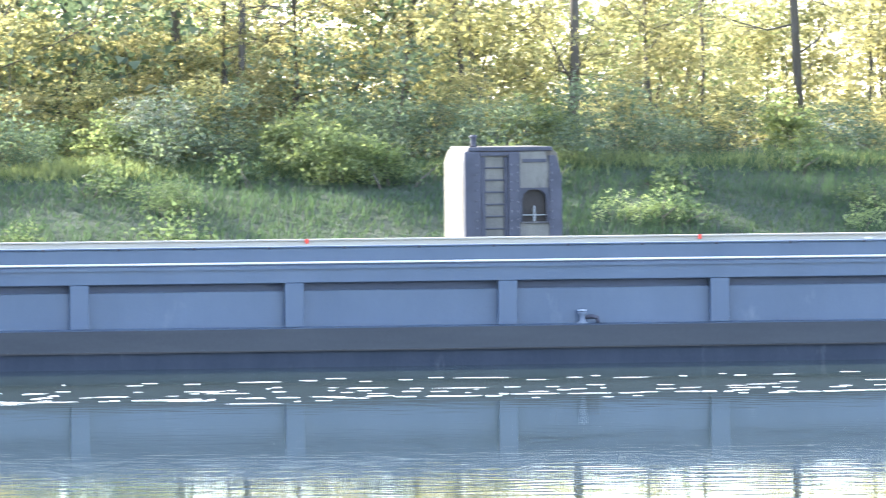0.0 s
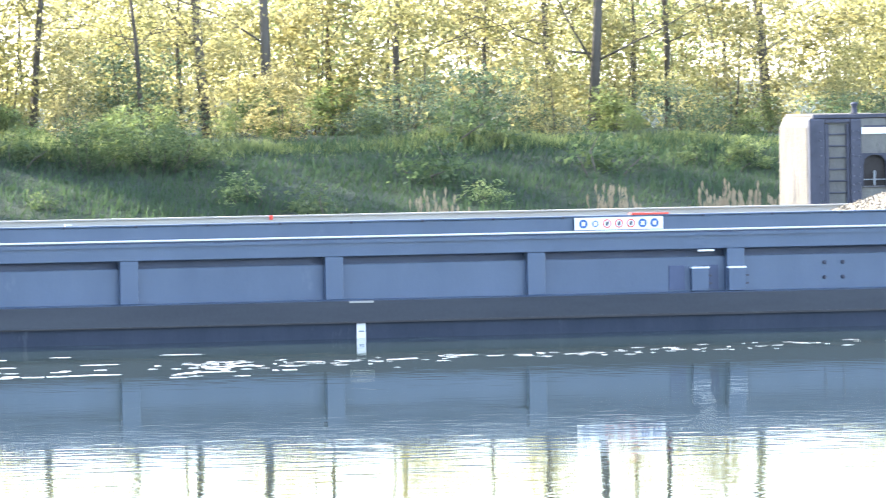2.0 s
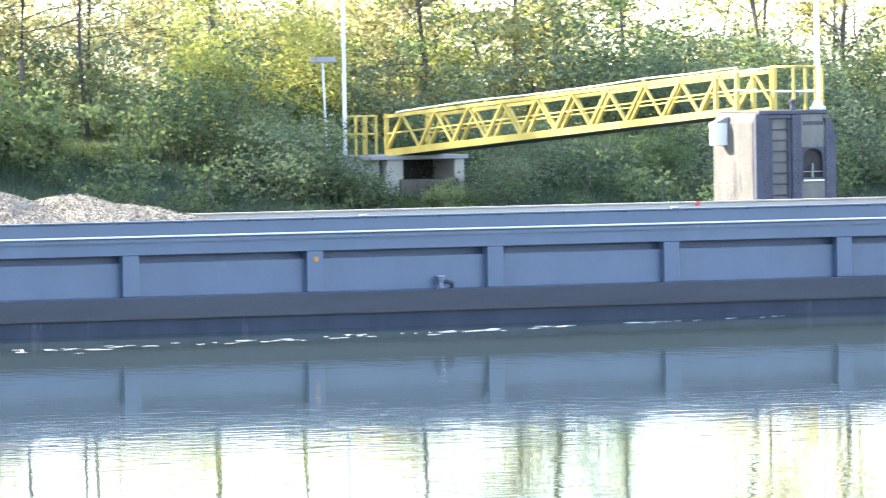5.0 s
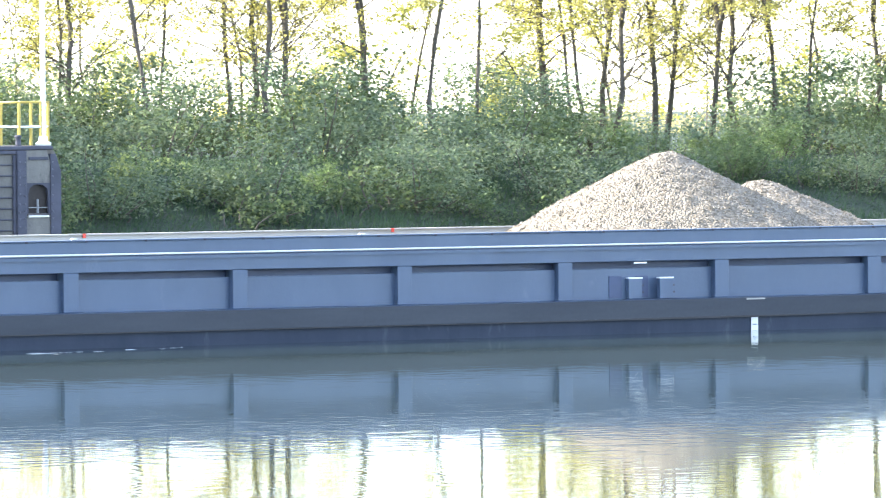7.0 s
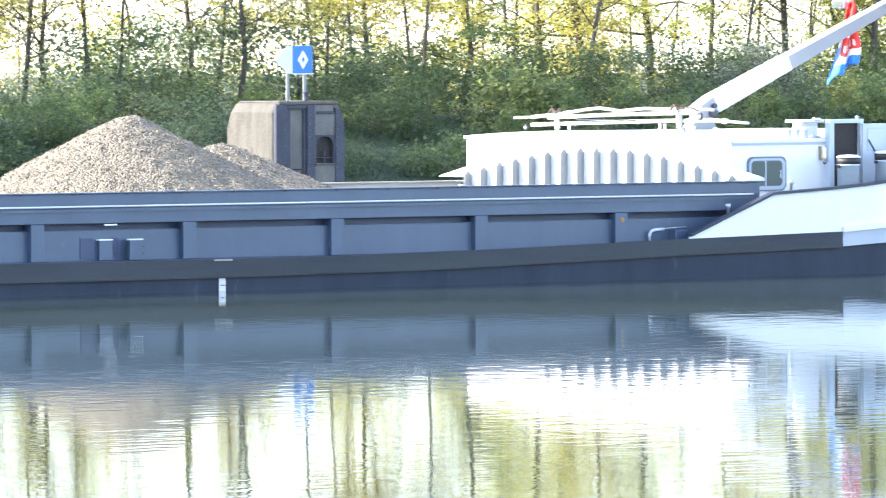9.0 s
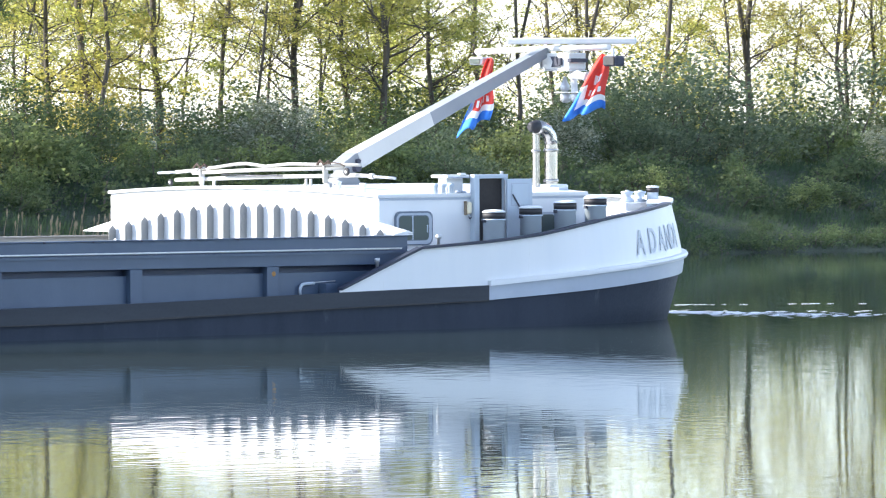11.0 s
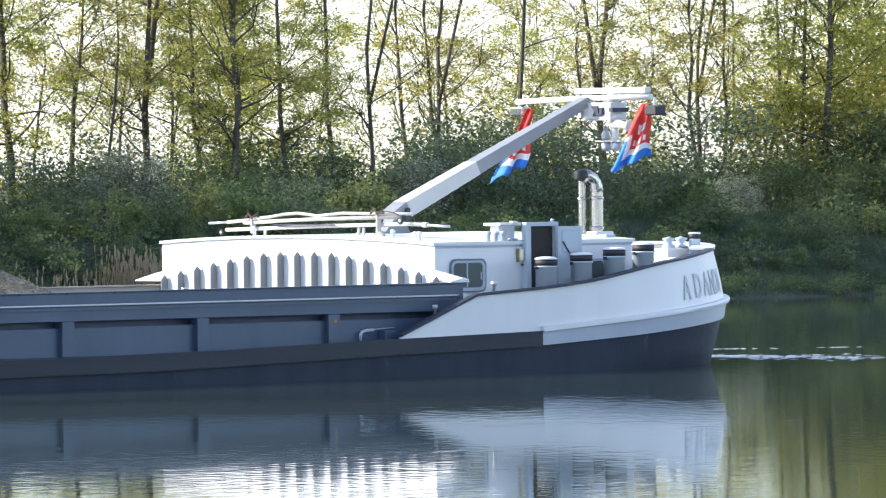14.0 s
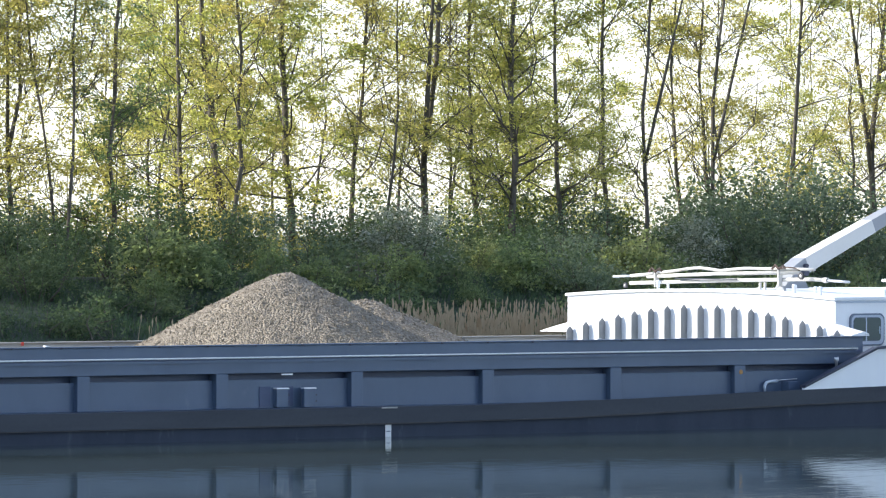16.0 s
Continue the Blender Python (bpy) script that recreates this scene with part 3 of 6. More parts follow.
def roof_z(y):
    u = (y - (H0 + H1) / 2) / ((H1 - H0) / 2)
    return 2.62 - 0.13 * u * u


ARC = [H0 + (H1 - H0) * i / 14 for i in range(15)]
house = part("fore_house", prism([(H0, 0.72)] + [(y, roof_z(y)) for y in ARC] + [(H1, 0.72)], "x", W0, W1), WHITE, barge, "low white fore house with a cambered roof")
part("roof_edge", prism([(y, roof_z(y) + 0.002) for y in [H0 - 0.03] + ARC[1:-1] + [H1 + 0.03]] + [(y, roof_z(y) + 0.06) for y in ([H0 - 0.03] + ARC[1:-1] + [H1 + 0.03])[::-1]], "x", W0 - 0.05, W1 + 0.05), WHITE, house)
part("eaves_strip", box(W0, W1, H0 - 0.012, H0 - 0.002, 2.43, 2.475), BAND, house, "grey-blue strip under the roof edge")


def arch_z(y):
    u = abs(y - 4.45)
    return 2.41 - 0.62 * max(0.0, (u - 0.7) / 4.3) ** 1.35


bulk = part("hold_bulkhead", prism([(0.63, 0.9), (0.63, 1.79), (-0.42, 1.79), (-0.45, 1.84)] + [(y, max(arch_z(y) + 0.03, 1.86)) for y in [0.2 + 0.45 * i for i in range(19)]] + [(8.75, 1.98), (9.3, 1.87), (9.85, 1.752), (9.85, 1.735), (8.98, 1.735), (8.98, 0.9)], "x", 63.86, 63.95), WHITE, barge, "white arched bulkhead closing the hold")
# grey colour carries the shade on the near faces of the white stiffeners
for i in range(17):
    y = 0.32 + i * 0.528
    h = arch_z(y) - 0.05
    part("stiffener", prism([(63.69, 1.0), (63.69, h - 0.09), (63.78, h), (63.858, h - 0.09), (63.858, 1.0)], "y", y, y + 0.016), RIB, bulk)
part("wing_plate", prism([(63.5, 1.79), (63.97, 1.79), (63.97, 1.81), (63.85, 1.88), (63.5, 1.81)], "y", -0.43, -0.36), WHITE, bulk)


def rounded(s0, s1, z0, z1, r, n=5):
    """Outline of a rectangle with round corners."""
    out = []
    for cx, cz, a0 in ((s1 - r, z1 - r, 0), (s0 + r, z1 - r, 90), (s0 + r, z0 + r, 180), (s1 - r, z0 + r, 270)):
        out += [(cx + r * math.cos(radians(a0 + 90 * i / n)), cz + r * math.sin(radians(a0 + 90 * i / n))) for i in range(n + 1)]
    return out


def framed_window(s0, s1, z0, z1, y):
    w = part("window", prism(rounded(s0, s1, z0, z1, 0.13), "y", y - 0.045, y - 0.003), SLATE, house, "small sliding window with rounded frame and dark rim")
    part("window_rim", prism(rounded(s0 + 0.025, s1 - 0.03, z0 + 0.025, z1 - 0.035, 0.12), "y", y - 0.052, y - 0.046), BAND, w)
    part("window_seal", prism(rounded(s0 + 0.07, s1 - 0.105, z0 + 0.09, z1 - 0.075, 0.09), "y", y - 0.057, y - 0.053), SLATE, w)
    mid = (s0 + s1) / 2 - 0.05
    part("pane", prism(rounded(s0 + 0.085, mid - 0.012, z0 + 0.105, z1 - 0.09, 0.06), "y", y - 0.063, y - 0.058), GLASS, w)
    part("pane", prism(rounded(mid + 0.012, s1 - 0.12, z0 + 0.105, z1 - 0.09, 0.06), "y", y - 0.063, y - 0.058), GLASS, w)
    part("window_bar", box(mid - 0.013, mid + 0.013, y - 0.069, y - 0.058, z0 + 0.095, z1 - 0.08), BAND, w)
    part("latch", box(s1 - 0.165, s1 - 0.145, y - 0.078, y - 0.064, z0 + 0.24, z1 - 0.26), VENT, w)


framed_window(64.34, 65.26, 1.57, 2.22, H0)
# companionway: doorway shade as a dark sheet, door leaf folded forward, small hood
door = part("doorway", box(66.22, 66.345, 0.46, 0.598, 0.9, 2.91, 0.008), VENT, house, "pale frame of the open doorway")
part("door_head", box(66.347, 67.06, 0.46, 0.598, 2.83, 2.91, 0.008), VENT, door)
part("door_jamb", box(66.96, 67.06, 0.46, 0.598, 0.9, 2.828, 0.008), VENT, door)
part("doorway_shade", box(66.347, 66.958, 0.535, 0.559, 0.9, 2.828), DARK, door, "dark sheet standing for the shade inside the doorway")
part("door_seal", box(66.955, 66.98, 0.43, 0.458, 1.0, 2.80), GALV, door)
leaf = part("door_leaf", box(66.99, 67.62, 0.40, 0.44, 0.9, 2.82, 0.008), VENT, house, "open pale door leaf")
# pale paint stands for the reflection in the door pane
part("door_glass", box(67.10, 67.52, 0.388, 0.398, 2.32, 2.72), VENT, leaf, "pane painted pale for its reflection")
part("glass_rim", box(67.08, 67.54, 0.3985, 0.3995, 2.30, 2.74), BAND, leaf)
part("door_stay", rod((67.10, 0.37, 2.52), (67.42, 0.37, 2.08), 0.014), IRON, leaf)
hood = part("companion_hood", box(65.80, 66.21, 0.80, 1.05, 2.5, 2.84, 0.01), WHITE, house)
part("hood_lid", box(65.66, 66.21, 0.60, 1.1, 2.845, 2.905, 0.012), WHITE, hood)
part("hood_gutter", box(65.68, 66.21, 0.585, 0.598, 2.84, 2.862), BAND, hood)
for s in (65.42, 65.62, 65.81):
    part("vent_pipe", lathe([(0.05, 0), (0.05, 0.13), (0.065, 0.14), (0.065, 0.19), (0.03, 0.21)], 12, at=(s, 0.68, 2.54)), VENT, house)
for s, z in ((65.98, 2.60), (66.12, 2.59)):
    part("cable_gland", lathe([(0.06, 0), (0.06, 0.03), (0.03, 0.05)], 10, at=(s, 0.68, z - 0.04)), BAND, house)
part("lid_clasp", box(65.96, 66.1, 0.57, 0.66, 2.88, 2.94, 0.01), GALV, hood)
part("lid_knob", lathe([(0.03, 0), (0.03, 0.03), (0.04, 0.04), (0.02, 0.06)], 10, at=(66.95, 0.52, 2.91)), GALV, hood)
lamp = part("wall_lamp", box(66.10, 66.20, 0.50, 0.595, 2.15, 2.39, 0.035), CREAM, house, "bulkhead lamp with cream glass")
part("lamp_foot", box(66.065, 66.11, 0.54, 0.598, 2.13, 2.40, 0.01), worn("brown_lamp_bracket", (0.2, 0.15, 0.1), (0.28, 0.22, 0.15), (0.15, 0.1, 0.08), 6, 30, 0.6), lamp)
part("lamp_hook", tube([(66.12, 0.52, 2.10), (66.15, 0.52, 2.06), (66.19, 0.52, 2.09)], 0.012, 6), IRON, lamp)
side_win = part("window", prism(rounded(67.80, 68.37, 1.62, 2.17, 0.10), "y", 0.56, 0.597), BAND, house, "small dark side window behind the ventilators")
part("pane", prism(rounded(67.85, 68.32, 1.67, 2.12, 0.08), "y", 0.548, 0.558), GLASS, side_win)
# twin exhaust stacks, curved aft at the top
part("exhaust_base", box(69.32, 69.80, 1.88, 2.45, 2.56, 2.68, 0.03), WHITE, barge, "white exhaust base")
st = part("exhaust_pipe", rod((69.55, 2.12, 2.65), (69.55, 2.12, 3.47), 0.13, n=20), STEEL, barge, "polished stainless exhaust pipe")
part("exhaust_elbow", tube([(69.55, 2.12, 3.45), (69.545, 2.12, 3.55), (69.51, 2.12, 3.65), (69.43, 2.12, 3.74), (69.32, 2.12, 3.79), (69.19, 2.12, 3.805)], 0.13, 16), STEEL, st)
part("exhaust_tip", tube([(69.21, 2.12, 3.807), (69.12, 2.12, 3.805), (69.03, 2.12, 3.80), (68.99, 2.12, 3.795)], [0.132, 0.125, 0.10, 0.06], 16), BLACK, st, "black exhaust mouth")
thin = part("exhaust_pipe", rod((69.30, 2.28, 2.65), (69.30, 2.28, 3.72), 0.075, n=16), STEEL, barge, "thinner stainless exhaust pipe")
for z in (2.72, 3.32):
    part("pipe_collar", lathe([(0.15, 0), (0.15, 0.05), (0.13, 0.06)], 16, at=(69.55, 2.12, z)), STEEL, st)
part("pipe_collar", lathe([(0.095, 0), (0.095, 0.05), (0.08, 0.06)], 16, at=(69.30, 2.28, 3.3)), STEEL, thin)
part("house_front_block", box(68.1, 69.1, 0.75, 1.3, 2.45, 2.57, 0.02), WHITE, house)
part("hood_vent", box(68.8, 69.05, 1.0, 1.25, 2.571, 2.63, 0.01), BAND, house)
# roof stanchions
for s, y in ((64.1, 2.0), (64.1, 1.2), (65.9, 0.9), (64.2, 6.4), (67.9, 1.2)):
    part("stanchion", lathe([(0.035, 0), (0.035, 0.14), (0.05, 0.15), (0.05, 0.2), (0.02, 0.22)], 10, at=(s, y, roof_z(y) + 0.02)), WHITE, house)


def mushroom_vent(s, y, z0, h, r):
    v = part("deck_ventilator", lathe([(r * 0.96, 0), (r * 0.96, h - 0.19), (r * 1.08, h - 0.18), (r * 1.08, h - 0.15)], 20, at=(s, y, z0)), VENT, barge, "grey-blue drum ventilator with a dark rim")
    part("vent_rim", lathe([(r * 1.02, 0), (r * 1.02, 0.12)], 20, at=(s, y, z0 + h - 0.15)), BLACK, v)
    part("vent_cap", lathe([(r * 1.06, 0), (r * 1.06, 0.02), (r * 0.8, 0.05), (r * 0.2, 0.06)], 20, at=(s, y, z0 + h - 0.03)), WHITE, v)
    part("clamp", box(s - r * 1.25, s - r, y - 0.03, y + 0.03, z0 + h - 0.22, z0 + h - 0.16), IRON, v)


for s, top in ((66.25, 2.24), (67.17, 2.31), (68.04, 2.40), (68.81, 2.48)):
    mushroom_vent(s, -0.08, 0.72, top - 0.745, 0.218)
# bow: winch drums, bollard post, fairlead
for s, y in ((72.20, 2.9), (72.54, 2.9)):
    part("winch_drum", lathe([(0.14, 0), (0.14, 0.04), (0.085, 0.09), (0.08, 0.13), (0.125, 0.18), (0.125, 0.21), (0.04, 0.222), (0.03, 0.24)], 18, at=(s, y, 2.29)), VENT, barge, "pale grey-blue winch drum")
part("winch_bed", box(71.95, 72.8, 2.65, 3.4, 0.74, 2.289, 0.03), WHITE, barge)
post = part("bow_bollard", lathe([(0.115, 0), (0.115, 0.40), (0.12, 0.41)], 18, at=(72.09, 2.0, 2.08)), VENT, barge, "pale bollard post with a dark band")
part("bollard_band", lathe([(0.122, 0), (0.122, 0.09)], 18, at=(72.09, 2.0, 2.492)), BLACK, post)
part("bollard_cap", lathe([(0.125, 0), (0.125, 0.03), (0.10, 0.04), (0.03, 0.045)], 18, at=(72.09, 2.0, 2.583)), WHITE, post)
part("bollard_foot", box(71.9, 72.28, 1.85, 2.2, 0.74, 2.079, 0.03), VENT, barge)
part("deck_box", box(71.2, 71.75, 1.6, 2.0, 0.74, 2.13, 0.05), WHITE, barge, "white rounded locker inside the bulwark")
part("bow_platform", deck_shape(2.13, lambda p: p.x > 72.3, 0.34), WHITE, barge)
part("fairlead", lathe([(0.03, 0), (0.03, 0.10), (0.06, 0.12), (0.06, 0.18), (0.02, 0.2)], 10, at=(64.6, -0.42, 1.60)), GALV, barge)
part("fairlead", lathe([(0.03, 0), (0.03, 0.12), (0.05, 0.13), (0.05, 0.2)], 10, at=(63.1, -0.42, 1.17)), GALV, barge)

# spray boom rack lying across the roof
rack = part("pipe_rack", tube([(64.7, 7.90, 2.765), (64.7, 5.0, 2.845), (64.7, 2.14, 2.895), (64.7, 1.72, 2.88)], 0.042, 10), RACK, barge, "white pipe rack lying across the roof")
part("rack_tube", tube([(64.62, 7.24, 2.91), (64.62, 5.0, 2.985), (64.62, 2.45, 3.035)], 0.042, 10), RACK, rack)
part("rack_tube", tube([(64.60, 8.34, 2.90), (64.60, 7.76, 2.92)], 0.026), GALV, rack)
part("rack_tube", tube([(64.60, 7.76, 2.92), (64.60, 7.3, 2.95), (64.60, 6.89, 2.985)], 0.036), RACK, rack)
HOSE = ((6.9, 2.99), (6.4, 3.03), (5.9, 3.085), (5.53, 3.105), (5.2, 3.08), (4.9, 3.05), (4.5, 3.08), (4.13, 3.105), (3.5, 3.10), (2.5, 3.10), (1.95, 3.095))
part("hose", tube([(64.6, y, z) for y, z in HOSE], 0.033), RACK, rack, "white hose sagging on the rack")
ROPE = worn("brown_rope", (0.05, 0.035, 0.03), (0.09, 0.06, 0.045), (0.04, 0.03, 0.03), 10, 40, 0.9)
for y, z0, z1 in ((6.94, 2.69, 3.03), (3.03, 2.74, 3.12)):
    part("rack_clamp", box(64.55, 64.66, y - 0.022, y + 0.022, z0, z1, 0.008), RACK, rack)
    part("strap", tube([(64.5, y + 0.12, z1 - 0.02), (64.5, y + 0.02, z1 + 0.06), (64.52, y - 0.06, z1 - 0.02), (64.55, y - 0.16, z1 + 0.05), (64.6, y - 0.22, z1 - 0.03)], 0.026), ROPE, rack)
part("rope_tail", tube([(64.53, 3.0, 3.10), (64.52, 2.7, 3.14), (64.52, 2.45, 3.12), (64.5, 2.3, 3.07)], 0.012), ROPE, rack)
for y, z, r in ((7.82, 2.72, 0.062), (2.24, 2.965, 0.078)):
    part("rack_wheel", lathe([(r * 0.85, -0.025), (r, -0.018), (r, 0.018), (r * 0.85, 0.025)], 16), BLACK, rack).matrix_basis = pose(64.5, y, z, 0, 90)
    part("wheel_hub", lathe([(r * 0.4, -0.03), (r * 0.4, 0.03)], 12), GALV, rack).matrix_basis = pose(64.5, y, z, 0, 90)
part("rack_bar", box(64.58, 64.64, 4.4, 6.3, 2.87, 2.885), IRON, rack)
part("rack_end", tube([(64.7, 1.72, 2.875), (64.7, 1.0, 2.85)], 0.028), GALV, rack)
part("rack_end_nut", rod((64.7, 1.78, 2.88), (64.7, 1.66, 2.88), 0.055), RACK, rack)
for y in (3.75, 3.60):
    part("rack_leg", rod((64.7, y, 2.56), (64.7, y, 2.82), 0.03), RACK, rack)
part("rack_foot", box(64.6, 64.8, 3.5, 3.9, 2.57, 2.60), RACK, rack)
part("rack_brace", rod((64.68, 4.05, 2.6), (64.68, 3.72, 2.74), 0.012, n=6), GALV, rack)
part("rack_bracket", prism([(3.42, 2.60), (2.95, 2.60), (2.97, 2.74), (3.08, 2.76)], "x", 64.66, 64.72), RIB, rack)
for y in (2.05, 2.73, 6.7):
    part("stanchion", lathe([(0.03, 0), (0.03, 0.10), (0.04, 0.11), (0.04, 0.13), (0.02, 0.14)], 10, at=(64.72, y, roof_z(y) + 0.05)), WHITE, house)
part("boom_foot", prism([(65.9, 2.58), (66.75, 2.58), (66.5, 2.96), (66.25, 2.96)], "y", 4.5, 4.8), RIB, barge)

# folding mast: tapered box boom, cross-arm, radar, lamps, flags
boom = part("mast_boom", bmesh.new(), BOOM, barge, "white tapering mast boom leaning forward")
bm = bmesh.new()
BA, BB = Vector((66.25, MID, 3.0)), Vector((71.55, MID, 5.30))
way = (BB - BA).normalized()
up = Vector((-way.z, 0, way.x))
rings = []
for k, hw, hh in ((0.0, 0.19, 0.11), (0.06, 0.20, 0.16), (0.5, 0.17, 0.13), (1.0, 0.13, 0.095)):
    c = BA.lerp(BB, k)
    rings.append([bm.verts.new(c + up * (hh * a) + Vector((0, hw * b, 0))) for a, b in ((-1, -1), (-1, 1), (1, 1), (1, -1))])
for a, b in zip(rings, rings[1:]):
    for k in range(4):
        bm.faces.new((a[k], a[(k + 1) % 4], b[(k + 1) % 4], b[k]))
bm.faces.new(rings[0][::-1])
bm.faces.new(rings[-1])
bmesh.ops.recalc_face_normals(bm, faces=bm.faces)
bm.to_mesh(boom.data)
bm.free()
bm = bmesh.new()
rings = []
for k, hw, hh in ((0.07, 0.206, 0.165), (0.42, 0.182, 0.140)):
    c = BA.lerp(BB, k)
    rings.append([bm.verts.new(c + up * (hh * a) + Vector((0, hw * b, 0))) for a, b in ((-1, -1), (-1, 1), (1, 1), (1, -1))])
for k in range(4):
    bm.faces.new((rings[0][k], rings[0][(k + 1) % 4], rings[1][(k + 1) % 4], rings[1][k]))
bm.faces.new(rings[0][::-1])
bm.faces.new(rings[1])
bmesh.ops.recalc_face_normals(bm, faces=bm.faces)
part("boom_sleeve", bm, SLEEVE, boom, "lighter lower section of the boom")
part("boom_bolt", rod((66.55, MID - 0.27, 3.14), (66.55, MID + 0.27, 3.14), 0.05), IRON, boom)
part("boom_pivot", rod((66.5, MID - 0.32, 3.0), (66.5, MID + 0.32, 3.0), 0.07, n=12), IRON, boom)
arm = part("cross_arm", tube([(71.6, 2.74, 5.375), (71.6, 4.66, 5.36), (71.6, 6.86, 5.31)], 0.062, 10), FIN, barge, "white cross-arm of the mast")
gear = part("mast_head", box(71.5, 71.95, 3.86, 4.70, 4.93, 5.27, 0.02), FIN, barge, "pale mast head housing")
part("mast_bracket", prism([(4.40, 5.20), (4.22, 5.20), (4.18, 5.05), (4.10, 5.00), (4.36, 4.99), (4.32, 5.10)], "x", 71.46, 71.498), IRON, gear, "dark clamp")
part("mast_bracket", box(71.44, 71.498, 4.05, 4.14, 5.02, 5.17, 0.01), IRON, gear)
part("mast_bracket", box(71.45, 71.9, 3.74, 3.86, 5.08, 5.16, 0.01), IRON, gear)
part("mast_bracket", box(71.45, 71.9, 4.70, 4.80, 4.96, 5.2, 0.01), GALV, gear)
part("mast_edge", box(71.46, 71.96, 3.84, 4.72, 4.905, 4.928, 0.004), GALV, gear)
part("horn", tube([(71.6, 3.95, 4.80), (71.6, 3.72, 4.83), (71.6, 3.55, 4.80), (71.62, 3.40, 4.78)], [0.05, 0.09, 0.07, 0.12], 14), FIN, gear, "white horn")
for y in (4.20, 3.87):
    ml = part("mast_light", lathe([(0.06, 0), (0.11, 0.05), (0.115, 0.15), (0.08, 0.19)], 14, at=(71.7, y, 4.275)), GALV, gear, "hanging deck light")
part("light_bar", box(71.6, 71.8, 3.70, 4.44, 4.468, 4.495), GALV, gear)
part("light_stem", rod((71.7, 3.92, 4.49), (71.7, 3.98, 4.93), 0.07), FIN, gear)
part("light_stem", lathe([(0.05, 0), (0.10, 0.04), (0.10, 0.13), (0.05, 0.2), (0.03, 0.3)], 12, at=(71.68, 4.20, 4.497)), GALV, gear)
for y, m_, tall in ((2.62, IRON, 0.21), (6.78, GALV, 0.17)):
    fl = part("flood_lamp", box(71.5, 71.75, y - 0.19, y + 0.22, 5.205 - tall, 5.205, 0.04), m_, arm, "boxy deck flood lamp")
    part("lamp_glass", box(71.48, 71.498, y - 0.15, y + 0.16, 5.235 - tall, 5.18), GLASS if m_ is GALV else BLACK, fl)
    part("lamp_bracket", rod((71.6, y, 5.19), (71.6, y, 5.36), 0.03), GALV, fl)
radar = part("radar_scanner", box(-1.3, 1.3, -0.08, 0.08, 0, 0.13, 0.03), FIN, barge, "white rotating radar bar")
part("radar_seam", box(-1.25, 1.25, -0.086, -0.081, 0.058, 0.066), GALV, radar)
part("radar_drive", lathe([(0.15, 0), (0.15, 0.12), (0.08, 0.16)], 14, at=(71.75, MID - 0.6, 5.28)), FIN, barge)


def flag_cloth(seed, height, width):
    """A drooping flag: red, with white and blue bands at its free edge, in folds."""
    colours = (worn("red_flag_cloth", (0.62, 0.05, 0.04), (0.72, 0.07, 0.05), (0.5, 0.05, 0.04), 3, 60, 0.8), worn("white_flag_cloth", (0.78, 0.78, 0.78), (0.84, 0.84, 0.84), (0.7, 0.7, 0.7), 3, 60, 0.8), worn("blue_flag_cloth", (0.03, 0.17, 0.60), (0.04, 0.22, 0.68), (0.03, 0.15, 0.5), 3, 60, 0.8))
    bm = bmesh.new()
    nu, nv = 14, 20
    grid = []
    for j in range(nv + 1):
        v = j / nv
        row = []
        for i in range(nu + 1):
            u = i / nu
            w = width * (0.12 + 0.86 * v ** 0.7 + 0.06 * math.sin(7 * v + seed))
            row.append(bm.verts.new((-0.25 * v * height + (u - 0.35) * w, 0.11 * math.sin(u * 11 + 2 * seed + v * 4) * (0.35 + v) + 0.04 * math.sin(9 * v + 5 * u), -v * height * (1.0 - 0.25 * u) - 0.05 * math.sin(13 * u + seed) * v)))
        grid.append(row)
    for j in range(nv):
        for i in range(nu):
            f = bm.faces.new((grid[j][i], grid[j][i + 1], grid[j + 1][i + 1], grid[j + 1][i]))
            blue = j >= nv - 3 or (i < 2 and j > nv * 0.5)
            white = j >= nv - 5 or (i < 4 and j > nv * 0.45) or (i in (6, 7, 9, 10) and j in (7, 8, 9)) or (j in (12, 13) and i in (5, 7, 9, 11))
            f.material_index = 2 if blue else 1 if white else 0
            f.smooth = True
    ob = part("flag", bm, colours[0], barge, "red flag with white and blue edge")
    ob.data.materials.append(colours[1])
    ob.data.materials.append(colours[2])
    sol = ob.modifiers.new("cloth", "SOLIDIFY")
    sol.thickness = 0.01
    return ob


FLAG_AT = ((71.62, 2.98, 5.24), (71.62, 6.50, 5.18))
flags = [flag_cloth(0.3, 1.40, 0.78), flag_cloth(1.9, 1.60, 0.66)]
